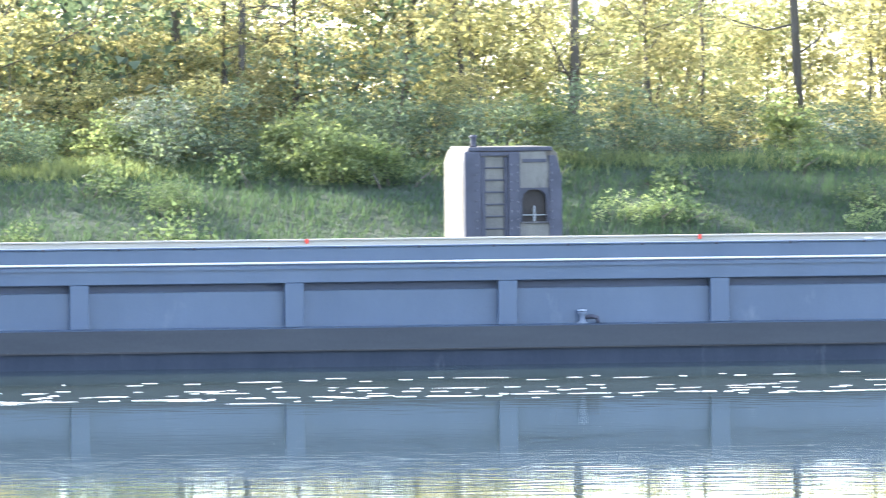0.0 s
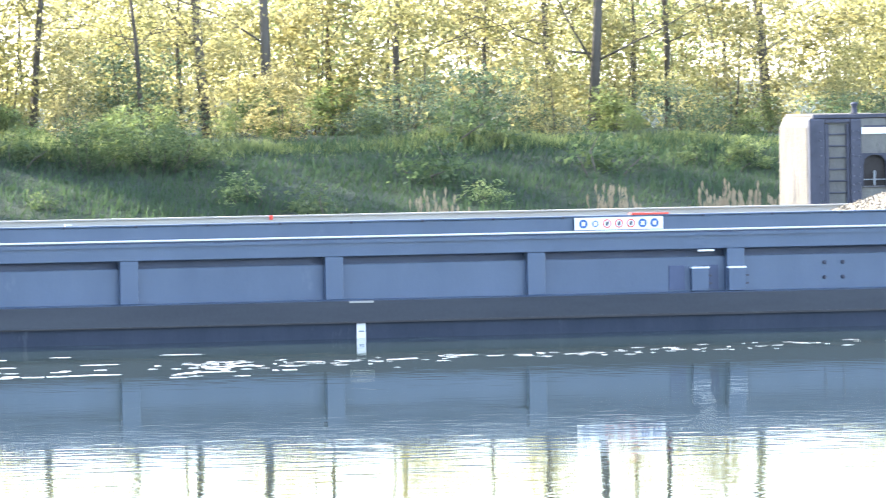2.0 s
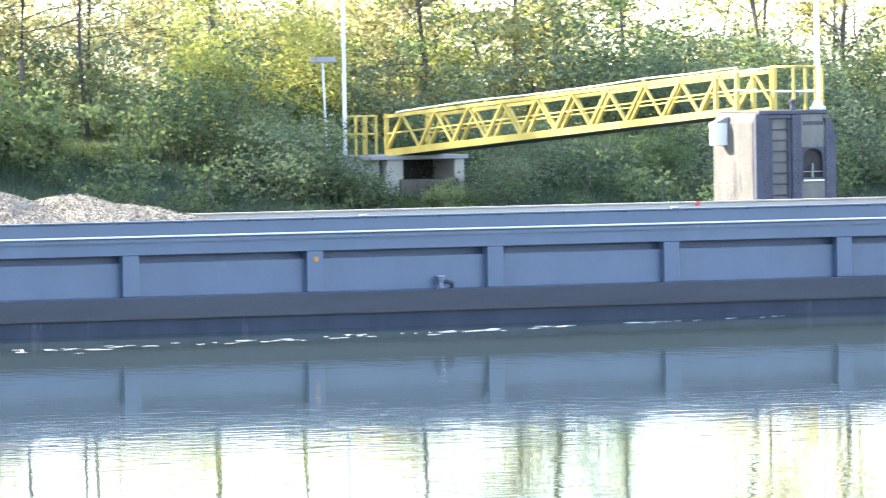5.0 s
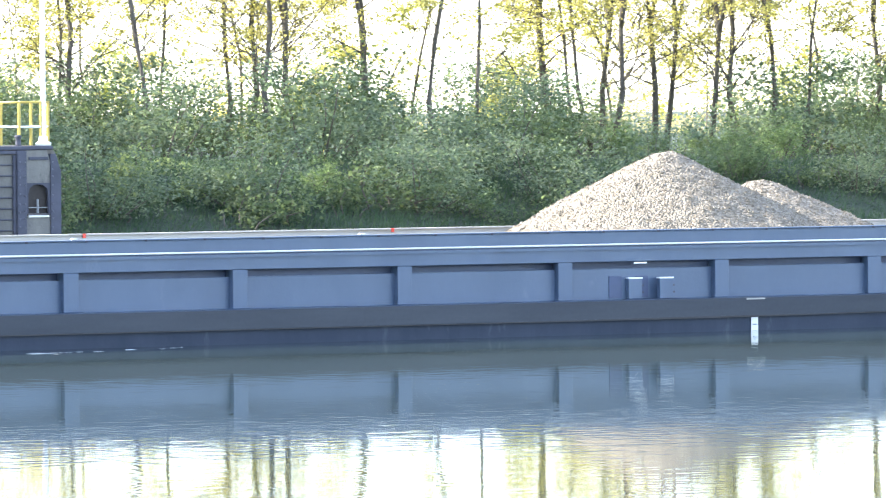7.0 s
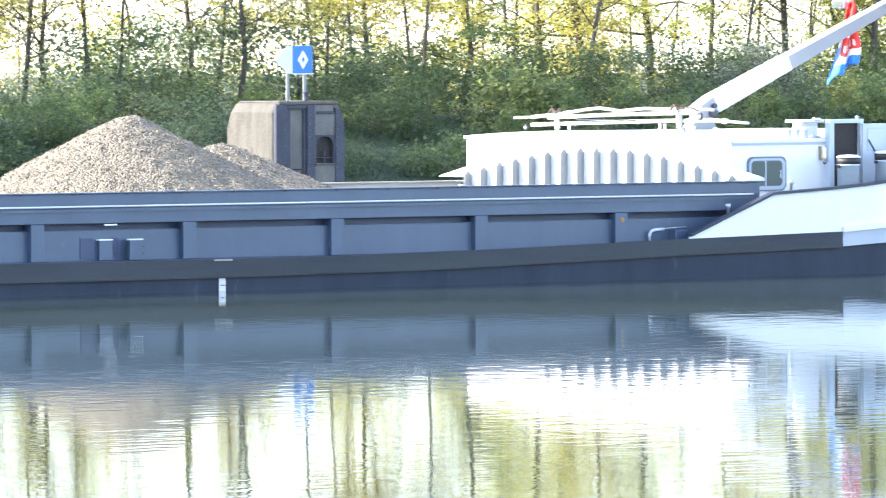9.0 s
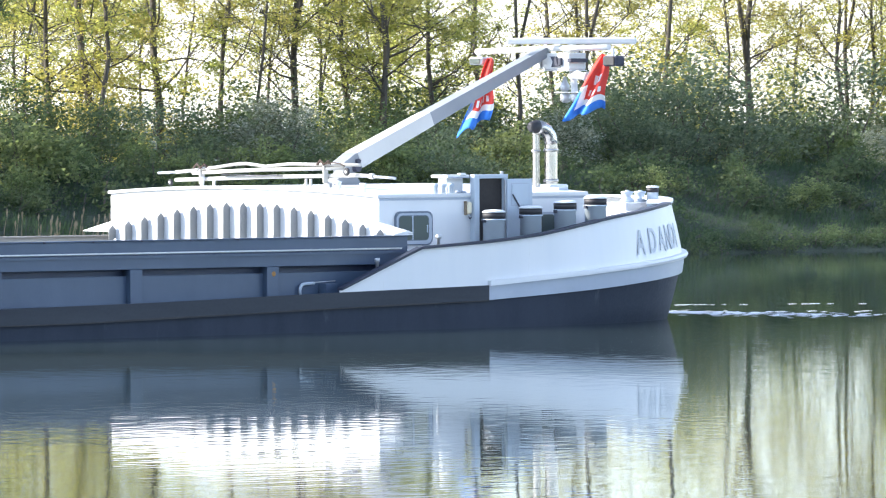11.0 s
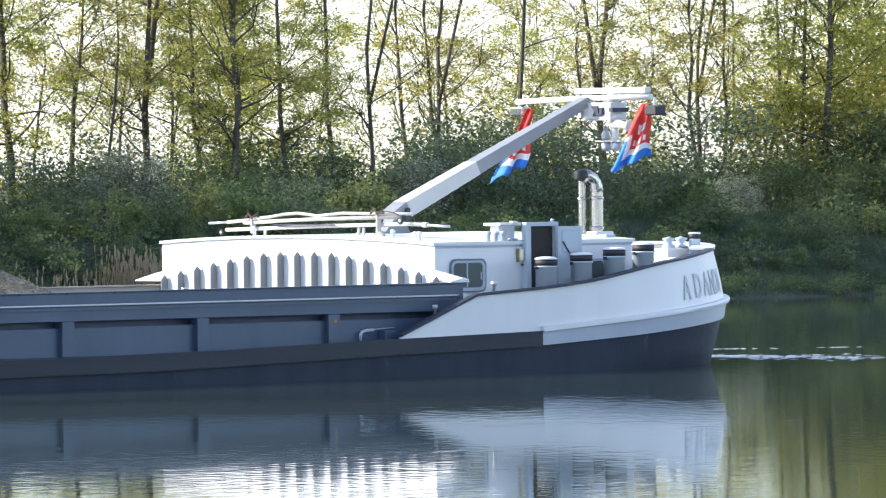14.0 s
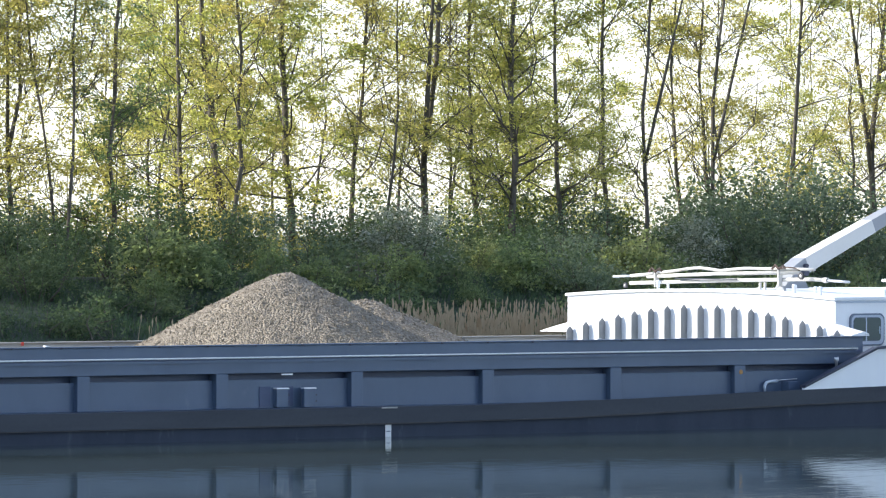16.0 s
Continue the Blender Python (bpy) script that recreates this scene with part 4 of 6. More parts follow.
# name on the bow, lettered on the curved plating
def bow_letter(ch, a, size):
    cu = bpy.data.curves.new("bow_letter", "FONT")
    cu.body, cu.size, cu.extrude, cu.offset, cu.align_x = ch, size, 0.004, 0.010, "CENTER"
    tmp = bpy.data.objects.new("tmp", cu)
    scene.collection.objects.link(tmp)
    me = bpy.data.meshes.new_from_object(tmp.evaluated_get(bpy.context.evaluated_depsgraph_get()))
    bpy.data.objects.remove(tmp)
    me.materials.clear()
    me.materials.append(LETTER)
    ob = new("bow_letter", me)
    ob.parent = barge
    c, s = math.cos(a), math.sin(a)
    c = abs(c) ** 0.92
    p = Vector((BOW0 + BOWL * c, MID + HALF * s, 0))
    w = Vector((c / BOWL, s / HALF, 0)).normalized()
    k = min(1.0, c) ** 0.8
    p += w * (-0.055 * k + 0.013)
    along = Vector((-w.y, w.x, 0))
    tilt = Vector((-w.x * 0.26 * k, -w.y * 0.26 * k, 1)).normalized()
    m = Matrix.Identity(4)
    for col, v in enumerate((along, tilt, along.cross(tilt))):
        m.col[col][:3] = v
    m.translation = p + Vector((0, 0, curve_at(p.x, BAND_HI) + 0.24))
    ob.matrix_basis = m @ Matrix.Diagonal((0.74, 1, 1, 1))


for ch, a in zip("ADANDI", (-1.135, -1.05, -0.97, -0.90, -0.84, -0.785)):
    bow_letter(ch, a, 0.68)


# ---- cargo ----
def heap(name, peaks, lo, hi, label, seed):
    """Gravel on the hold floor: cones of given peak (s, y, top, slope) with uneven stones over them."""
    rng = random.Random(seed)
    nx, ny = 120, 64
    xs = [lo + (hi - lo) * i / nx for i in range(nx + 1)]
    ys = [0.63 + 8.34 * j / ny for j in range(ny + 1)]

    def top(x, y):
        z = -0.75
        for px_, py_, pz_, sl in peaks:
            d = math.hypot(x - px_, (y - py_))
            z = max(z, pz_ - sl * (math.sqrt(d * d + 0.16) - 0.4))
        return z + 0.06 * noise.noise((x * 1.1, y * 1.1, seed)) + 0.03 * noise.noise((x * 4, y * 4, seed))

    verts = [(x, y, top(x, y)) for y in ys for x in xs]
    n1 = nx + 1
    faces = [(j * n1 + i, j * n1 + i + 1, (j + 1) * n1 + i + 1, (j + 1) * n1 + i) for j in range(ny) for i in range(nx)]
    for _ in range(13000):
        x, y = rng.uniform(lo, hi), rng.uniform(0.65, 8.9)
        z = top(x, y)
        if z < 1.2:
            continue
        r = rng.uniform(0.016, 0.042)
        b = len(verts)
        for k in range(4):
            a = k * math.pi / 2 + rng.random()
            verts.append((x + r * math.cos(a), y + r * math.sin(a), z - 0.3 * r))
        verts += [(x, y, z + r * rng.uniform(0.5, 1.0))]
        faces += [(b + k, b + (k + 1) % 4, b + 4) for k in range(4)]
    me = bpy.data.meshes.new(name)
    me.from_pydata(verts, [], faces)
    me.materials.append(GRAVEL)
    return tagged(new(name, me), label, "gravel", kind="stuff")


gravel_fore = heap("gravel_heap", ((53.0, 4.5, 3.05, 0.56), (55.3, 4.9, 2.50, 0.50)), 46.0, 61.0, "tall heap of pale grey gravel in the hold", 3)
gravel_aft = heap("gravel_heap", ((27.9, 4.6, 2.30, 0.36), (29.7, 4.7, 2.14, 0.30), (30.6, 4.7, 1.96, 0.26), (31.4, 4.7, 1.80, 0.2)), 22.0, 36.0, "low rounded heap of pale gravel in the hold", 8)

# ---- mooring dolphins along the far bank ----
def dolphin(pin, sloped=False):
    """A concrete block with a ladder recess and a niche between riveted iron strips; pin: where the mooring pin stands; sloped: rear top edge cut off, ladder nearly gone."""
    d = thing("mooring_dolphin", "weathered concrete mooring block with a ladder recess and barred niche", "mooring dolphin", "mooring dolphins along the far bank")
    W, DEP, TOP = 1.90, 2.02, 2.93
    out = [(-0.03, -3.0), (-0.03, 2.70), (0.04, 2.88), (0.10, TOP), (W - 0.16, TOP), (W - 0.05, TOP - 0.10), (W + 0.02, 2.45), (W + 0.03, 1.2), (W + 0.03, -3.0)]
    body = prism(out, "y", 0.14, DEP)
    bmesh.ops.bevel(body, geom=[e for e in body.edges if abs((e.verts[0].co - e.verts[1].co).y) < 0.01 and e.verts[0].co.z > -2.9], offset=0.05, segments=2, affect="EDGES", profile=0.6)
    if sloped:
        bmesh.ops.bisect_plane(body, geom=list(body.verts) + list(body.edges) + list(body.faces), plane_co=(0, DEP, TOP - 0.58), plane_no=(0, 0.53, 0.26), clear_outer=True)
        bmesh.ops.holes_fill(body, edges=[e for e in body.edges if e.is_boundary])
    part("core", body, CONC, d, "pale streaked concrete block")
    # iron strips and pale panels of the front, with the ladder recess and the niche left open between them
    part("corner_strip", box(-0.02, 0.31, 0.0, 0.139, -3.0, TOP - 0.05, 0.03), IRON, d, "dark riveted iron corner")
    part("recess_back", box(0.312, 0.84, 0.10, 0.139, -3.0, TOP - 0.14), PANEL, d, "bare concrete behind the ladder")
    part("recess_cheek", box(0.312, 0.40, 0.03, 0.099, -3.0, TOP - 0.16, 0.01), IRON, d)
    part("recess_cheek", box(0.77, 0.84, 0.03, 0.099, -3.0, TOP - 0.16, 0.01), IRON, d)
    part("recess_head", box(0.312, 0.84, 0.01, 0.10, TOP - 0.14, TOP - 0.06, 0.01), IRON, d)
    part("centre_strip", box(0.842, 1.07, -0.03, 0.139, -3.0, TOP - 0.06, 0.02), IRON, d, "dark riveted iron strip")
    part("upper_panel", prism([(1.072, 2.17), (1.648, 2.17), (1.648, TOP - 0.30), (1.58, TOP - 0.06), (1.072, TOP - 0.06)], "y", 0.02, 0.139), PANEL, d, "stained concrete panel")
    part("lower_panel", box(1.072, 1.648, 0.02, 0.139, -3.0, 1.51), PANEL, d)
    part("edge_strip", prism([(1.65, -3.0), (W, -3.0), (W, 2.40), (1.78, TOP - 0.14), (1.65, TOP - 0.14)], "y", -0.01, 0.139), IRON, d, "dark riveted iron edge")
    part("lintel", box(1.13, 1.60, -0.01, 0.019, 2.66, 2.73, 0.01), IRON, d)
    # back of the niche coloured dark for the shade inside it
    part("niche_back", box(1.072, 1.648, 0.125, 0.139, 1.51, 2.17), DARK, d)
    arch = [(1.072, 2.17), (1.072, 1.51), (1.12, 1.51), (1.12, 1.93), (1.15, 2.05), (1.24, 2.12), (1.36, 2.14), (1.48, 2.12), (1.57, 2.05), (1.60, 1.93), (1.60, 1.51), (1.648, 1.51), (1.648, 2.17)]
    part("niche_arch", prism(arch, "y", 0.012, 0.10), IRON, d)
    part("niche_bar", rod((1.12, 0.05, 1.64), (1.60, 0.05, 1.64), 0.012, n=6), IRON if sloped else RIB, d)
    part("niche_bar", rod((1.36, 0.05, 1.52), (1.36, 0.05, 1.82), 0.024, n=6), IRON if sloped else RIB, d)
    part("niche_sill", box(1.09, 1.63, -0.03, 0.06, 1.475, 1.509, 0.01), FRONT, d)
    for i in (9, 10, 11) if sloped else range(17):
        part("ladder_rung", rod((0.40, 0.06, -1.2 + i * 0.235), (0.77, 0.06, -1.2 + i * 0.235), 0.016, n=6), IRON, d)
    part("cap_plate", prism([(0.08, TOP + 0.002), (W - 0.16, TOP + 0.002), (W - 0.20, TOP + 0.035), (0.10, TOP + 0.035)], "y", 0.10, DEP - (0.34 if sloped else 0.06)), CONC, d)
    part("cap_edge", box(0.06, W - 0.18, 0.0, 0.098, TOP - 0.048, TOP + 0.03, 0.015), CONC if sloped else IRON, d)
    part("mooring_pin", lathe([(0.075, 0), (0.06, 0.05), (0.06, 0.17), (0.08, 0.19), (0.08, 0.22), (0.03, 0.24)], 10, at=(pin, 0.30, TOP + 0.03)), IRON, d)
    for x in (0.22, 0.90, 1.02, 1.70):
        for i in range(14):
            part("rivet", lathe([(0.022, 0), (0.014, 0.014)], 6), RIVET, d).matrix_basis = pose(x, -0.001 if x < 0.5 else -0.031 if x < 1.2 else -0.011, 0.3 + i * 0.18 + 0.03 * math.sin(9 * x + 5 * i), 90)
    return d


dol_a = dolphin(0.22)
dol_a.matrix_basis = pose(17.93, 143, -0.12, 0, 0, 4.0)
dol_b = dolphin(1.03)
dol_b.matrix_basis = pose(45.14, 143, -0.05)
dol_c = copy_thing(dol_b, pose(72.56, 143, 0.05))
dol_d = dolphin(1.03, True)
dol_d.matrix_basis = pose(98.0, 143, 0.05)
part("number_plate_bar", box(1.08, 1.62, -0.025, -0.012, 2.56, 2.69), WHITE, dol_b, "plain white plate")
part("spilt_paint", box(1.10, 1.60, -0.035, 0.02, 1.43, 1.472, 0.012), FIN, dol_c, "white streak on the niche sill")
tagged(dol_d, "concrete mooring block carrying two waterway signs")

signs = thing("waterway_sign", "blue square waterway sign with a white diamond on two posts", "sign", at=pose(98.72, 143.9, 3.01))
for x in (0.20, 0.68):
    part("sign_post", rod((x, 0, 0), (x, 0, 0.75), 0.045), RIB, signs)
pl = part("sign_plate", box(0.31, 0.87, -0.07, -0.045, 0.64, 1.29, 0.01), BLUE, signs, "blue plate with white rim")
part("diamond", prism([(0.59, 0.74), (0.74, 0.965), (0.59, 1.19), (0.44, 0.965)], "y", -0.078, -0.071), WHITE, pl)
part("diamond_core", prism([(0.59, 0.90), (0.635, 0.965), (0.59, 1.03), (0.545, 0.965)], "y", -0.084, -0.079), BLUE, pl)
part("sign_rim", box(0.29, 0.89, -0.066, -0.05, 0.62, 0.655), WHITE, pl)
part("arrow_plate", prism([(-0.20, 0.965), (0.18, 0.64), (0.305, 0.64), (0.305, 1.29), (0.18, 1.29)], "y", -0.06, -0.04), FIN, signs, "white arrow-shaped plate")

# ---- yellow footbridge from the bank to a dolphin ----
bridge = thing("footbridge", "yellow painted steel lattice footbridge from the bank to a mooring block", "footbridge")
# lower ends of both trusses at the block and at the bank
TRUSS = ((Vector((72.86, 144.5, 2.98)), Vector((71.46, 160.0, 1.99))), (Vector((73.76, 144.5, 2.98)), Vector((72.52, 160.0, 1.99))))
near_c, far_c = (TRUSS[0][0] + TRUSS[1][0]) / 2, (TRUSS[0][1] + TRUSS[1][1]) / 2
part("deck", beam(near_c + Vector((0, 0, -0.02)), far_c + Vector((0, 0, -0.02)), 0.92, 0.06), IRON, bridge, "dark steel grating deck")
for a, b in TRUSS:
    for z, w, h in ((0.03, 0.09, 0.16), (0.88, 0.08, 0.08), (0.48, 0.03, 0.035)):
        part("chord", beam(a + Vector((0, 0, z)), b + Vector((0, 0, z)), w, h), YELLOW, bridge)
    n = 10
    hi, lo = Vector((0, 0, 0.86)), Vector((0, 0, 0.08))
    for i in range(n):
        p, q, m_ = a.lerp(b, i / n), a.lerp(b, (i + 1) / n), a.lerp(b, (i + 0.5) / n)
        part("lattice_bar", beam(p + lo, m_ + hi, 0.05, 0.05), YELLOW, bridge)
        part("lattice_bar", beam(m_ + hi, q + lo, 0.07, 0.08), YELLOW, bridge)
    for k in (0.0, 0.055, 1.0):
        p = a.lerp(b, k)
        part("end_post", beam(p, p + Vector((0, 0, 0.95)), 0.09, 0.09), YELLOW, bridge)
    part("hand_rail", tube([a.lerp(b, k) + Vector((0, 0, 0.97 + 0.02 * math.sin(30 * k))) for k in (0.0, 0.12, 0.25, 0.4, 0.55, 0.7, 0.85, 0.97)], 0.022, 6), FIN, bridge, "pale cable along the top chord")
    for k in (0.12, 0.25, 0.4, 0.55, 0.7, 0.85):
        p = a.lerp(b, k)
        part("cable_clip", box(p.x - 0.03, p.x + 0.03, p.y - 0.03, p.y + 0.03, p.z + 0.92, p.z + 1.0), YELLOW, bridge)
for x, y in ((73.72, 143.5), (74.25, 143.5), (74.52, 143.7), (73.58, 144.3), (74.52, 144.5)):
    part("platform_post", rod((x, y, 2.98), (x, y, 3.97), 0.035), YELLOW, bridge)
for z, m_ in ((3.42, WHITE), (3.95, YELLOW)):
    part("platform_rail", tube([(73.58, 144.3, z), (73.70, 143.5, z), (74.25, 143.5, z), (74.52, 143.7, z), (74.52, 144.5, z)], 0.028, 6), m_, bridge)
for z in (3.45, 3.86):
    part("white_rail", rod((72.75, 144.4, z), (73.28, 144.4, z), 0.03), WHITE, bridge, "pale rail at the bridge end")
for x in (70.94, 71.14, 71.20, 71.46):
    part("bank_rail_post", rod((x, 160.6, 1.2), (x, 160.6, 2.90), 0.034), YELLOW, bridge)
for z in (2.46, 2.88):
    part("bank_rail", rod((70.75, 160.6, z), (71.46, 160.6, z), 0.026), YELLOW, bridge)
abut = thing("abutment", "low concrete abutment under the footbridge with a dark opening", "abutment")
part("bearing_slab", box(70.75, 73.25, 159.3, 161.5, 1.86, 1.965, 0.02), RIB, abut)
part("pier", prism([(71.08, 0.3), (71.60, 0.3), (71.60, 1.86), (71.20, 1.86)], "y", 159.4, 161.4), PALE, abut, "whitewashed pier")
part("pier", box(72.92, 73.18, 159.4, 161.4, 0.3, 1.86, 0.02), PALE, abut)
# dark colour here stands for the shade in the opening
part("back_wall", box(71.60, 72.92, 160.6, 160.8, 0.3, 1.86), DARK, abut)
part("sill", box(71.50, 73.0, 159.3, 159.6, 0.4, 1.40, 0.02), CONC, abut)
part("ramp_wall", prism([(70.55, 0.4), (71.08, 0.4), (71.08, 1.86), (70.75, 1.86)], "y", 159.6, 161.2), RIB, abut)
mast = thing("signal_mast", "tall white steel mast standing on a mooring block", "mast")
part("pole", rod((74.30, 143.5, 3.0), (74.30, 143.5, 9.5), 0.06, 0.045, 12), WHITE, mast)
part("foot", lathe([(0.17, 0), (0.17, 0.06), (0.10, 0.1), (0.09, 0.2)], 12, at=(74.30, 143.5, 3.01)), FIN, mast)
box_m = thing("white_box", "small white cabinet fixed to a mooring block", "cabinet")
part("body", box(72.22, 72.52, 144.3, 144.6, 2.27, 2.76, 0.02), WHITE, box_m)
part("lid", prism([(72.22, 2.762), (72.52, 2.762), (72.54, 2.90)], "y", 144.3, 144.6), RIB, box_m)
lamp_pole = thing("lamp_post", "slim pale steel lamp post on the bank", "lamp post")
part("shaft", rod((70.83, 161.0, 1.3), (70.83, 161.0, 7.5), 0.055, 0.044), GALV, lamp_pole)
part("foot", lathe([(0.11, 0), (0.11, 0.2), (0.06, 0.26)], 10, at=(70.83, 161.0, 1.4)), GALV, lamp_pole)
sensor = thing("sensor_post", "thin post carrying a pale flat box on the bank", "post")
part("shaft", rod((70.82, 162, 1.5), (70.72, 162, 4.15), 0.03), GALV, sensor)
part("flat_box", box(70.47, 70.98, 161.8, 162.2, 4.15, 4.29, 0.02), RIB, sensor)

# ---- woods, hedge and grass on the far bank ----
def leaf_cloud(points, size, rng, spread, per, even):
    """Leaves in flat sprays: blades scattered along a level way through each point. Returns vertex and face lists."""
    share = rng.gamma(even, 1.0, len(points))
    count = np.maximum(1, (share / share.mean() * per)).astype(int)
    n = int(count.sum())
    wide = np.repeat(0.6 + 0.3 * np.minimum(share, 2.5), count)
    turn = np.repeat(rng.uniform(0, math.tau, len(points)), count)
    along, across, rise = rng.normal(0, 1, n) * spread[0] * wide, rng.normal(0, 1, n) * spread[1] * wide, rng.normal(0, 1, n) * spread[2] * wide
    off = np.stack([along * np.cos(turn) - across * np.sin(turn), along * np.sin(turn) + across * np.cos(turn), rise - 0.25 * np.abs(along)], 1)
    c = np.repeat(np.array(points, float), count, axis=0) + off
    u = rng.normal(0, 1, (n, 3)) * (1, 1, 0.55)
    u /= np.linalg.norm(u, axis=1)[:, None]
    w = np.cross(u, rng.normal(0, 0.75, (n, 3)) + (0, 0, 0.5))
    w /= np.linalg.norm(w, axis=1)[:, None] + 1e-9
    s = size * rng.uniform(0.6, 1.35, n)[:, None]
    v = np.stack([c - u * s, c + u * s * 0.35 + w * s * 0.75, c + u * s * 0.8 - w * s * 0.55], 1).reshape(-1, 3)
    f = np.arange(n * 3).reshape(-1, 3)
    return v, f


def mesh_of(name, v, f, material):
    me = bpy.data.meshes.new(name)
    me.from_pydata(v.tolist(), [], f.tolist())
    me.materials.append(material)
    return me


def make_tree(seed, height, radius, leaf, amount, low, bend, size, limb, fork=False):
    """A tapered, nearly straight trunk with limbs and twigs, and a crown of loose leaf sprays."""
    rng = np.random.default_rng(seed)
    bm = bmesh.new()
    way_ = rng.normal(0, bend, (9, 2)).cumsum(axis=0)
    pts = [Vector((way_[i, 0], way_[i, 1], height * i / 8 - (0.3 if i == 0 else 0))) for i in range(9)]
    rad = [radius * (1.2 if i == 0 else 1 - 0.10 * i) for i in range(9)]
    tube(pts, rad, 8, bm)
    if fork:
        i = 2
        a = rng.uniform(0, math.tau)
        second = [pts[i] + Vector((math.cos(a) * 0.32 * j, math.sin(a) * 0.32 * j, height * j / 8 * 0.96)) for j in range(6)]
        tube(second, [radius * (0.72 - 0.10 * j) for j in range(6)], 7, bm)
    tips = []
    for k in range(int(rng.integers(24, 30))):
        z = rng.uniform(low, 0.97)
        i = min(int(z * 8), 7)
        base = pts[i].lerp(pts[i + 1], z * 8 - i)
        a = rng.uniform(0, math.tau)
        rise = rng.uniform(0.0, 0.9) + 0.9 * z
        ln = rng.uniform(0.14, 0.31) * height * (1.15 - 0.7 * z)
        way = Vector((math.cos(a), math.sin(a), rise)).normalized()
        run, at, head = [base], base, way
        for step in range(4):
            head = (head + Vector(rng.normal(0, 0.20, 3)) + Vector((0, 0, 0.10))).normalized()
            at = at + head * ln * 0.25
            run.append(at)
        r = radius * limb * (1 - 0.6 * z)
        tube(run, [r, r * 0.75, r * 0.55, r * 0.35, r * 0.15], 5, bm)
        for _ in range(8):
            t = rng.uniform(0.15, 1.0) * 4
            st = run[min(int(t), 3)].lerp(run[min(int(t), 3) + 1], t - min(int(t), 3))
            tw = (head + Vector(rng.normal(0, 0.7, 3))).normalized() * rng.uniform(0.5, 1.5)
            tube([st, st + tw], [0.012, 0.004], 3, bm)
            tips += [st + tw, st + tw * 0.6]
        tips += [at, run[3]]
    tree = thing("tree", "slender spring tree in young leaf on the bank top", "tree", "row of trees along the canal")
    part("trunk", bm, BARK, tree)
    lower = [tuple(p) for p in tips if p.z < 9.5]
    upper = [tuple(p) for p in tips if p.z >= 9.5]
    per = max(2, int(amount / len(tips)))
    v, f = leaf_cloud(lower, size, rng, (0.24, 0.15, 0.08), per, 0.42)
    v2, f2 = leaf_cloud(upper, size * 1.9, rng, (0.32, 0.22, 0.12), max(2, per // (2 if leaf is LEAF_PALE else 4)), 0.8)
    crown = new("crown", mesh_of("crown", np.concatenate([v, v2]), np.concatenate([f, f2 + len(v)]), leaf))
    crown.parent = tree
    return tree


def make_shrub(seed, width, height, leaf, amount, size, clumps=58):
    """A thicket: stems from the ground and leaf clumps over an uneven dome."""
    rng = np.random.default_rng(seed)
    bm = bmesh.new()
    tips = []
    lobes = [(rng.uniform(0, math.tau), rng.uniform(0.1, 0.32), rng.uniform(0.62, 1.0)) for _ in range(5)]
    for k in range(clumps):
        a, far, tall = lobes[k % 5]
        el, r = math.asin(rng.random() ** 0.8), rng.uniform(0.35, 1.0) ** 0.6
        b = rng.uniform(0, math.tau)
        end = Vector((width * (far * math.cos(a) + 0.30 * r * math.cos(el) * math.cos(b)), width * (far * math.sin(a) + 0.30 * r * math.cos(el) * math.sin(b)), height * tall * max(0.04, r * math.sin(el))))
        tips.append(tuple(end))
        if k % 9 == 0:
            foot = Vector((0.3 * end.x, 0.3 * end.y, -0.2))
            mid = foot.lerp(end, 0.5) + Vector(rng.normal(0, 0.1, 3))
            tube([foot, mid, end], [0.025, 0.015, 0.006], 4, bm)
    sh = thing("shrub", "dense leafy shrub at the edge of the wood", "shrub", "hedge along the bank top")
    tagged(part("woody_base", bm, BARK, sh), kind="stuff")
    k = max(0.35, width / 3.6)
    v, f = leaf_cloud(tips, size, rng, (0.26 * k, 0.20 * k, 0.13 * k), max(2, int(amount / len(tips))), 1.5)
    v[:, 2] = np.maximum(v[:, 2], -0.05)
    crown = new("crown", mesh_of("crown", v, f, leaf))
    crown.parent = sh
    return sh


# trunks as seen from the eye: bearing in degrees, lean, radius in metres, fullness of the crown
WOOD_A = ((2.3, 0.02, 0.09, 2), (2.9, 0.0, 0.10, 2), (3.5, -0.02, 0.08, 2), (4.06, -0.02, 0.09, 2), (4.95, 0.02, 0.12, 2), (5.37, -0.01, 0.10, 2), (5.43, 0.03, 0.07, 2), (5.80, -0.01, 0.09, 2), (6.64, 0.04, 0.12, 2), (6.99, -0.00, 0.10, 2), (7.16, -0.04, 0.10, 2), (7.95, 0.04, 0.12, 2), (8.61, -0.02, 0.08, 2), (8.95, 0.01, 0.05, 1), (9.78, -0.07, 0.12, 1), (10.23, 0.03, 0.05, 1))
WOOD_B = ((10.98, 0.02, 0.09, 1), (11.18, -0.01, 0.04, 1), (11.59, 0.04, 0.08, 1), (12.42, -0.07, 0.05, 2), (12.89, -0.02, 0.13, 2), (13.41, -0.01, 0.12, 2), (13.88, -0.01, 0.09, 2), (14.38, -0.01, 0.07, 1), (15.01, 0.01, 0.05, 2), (15.53, -0.05, 0.10, 2), (15.82, 0.05, 0.12, 2), (16.19, 0.0, 0.05, 2), (16.44, 0.01, 0.07, 2), (17.19, -0.05, 0.15, 2), (18.60, 0.02, 0.08, 2), (18.79, 0.02, 0.07, 2))
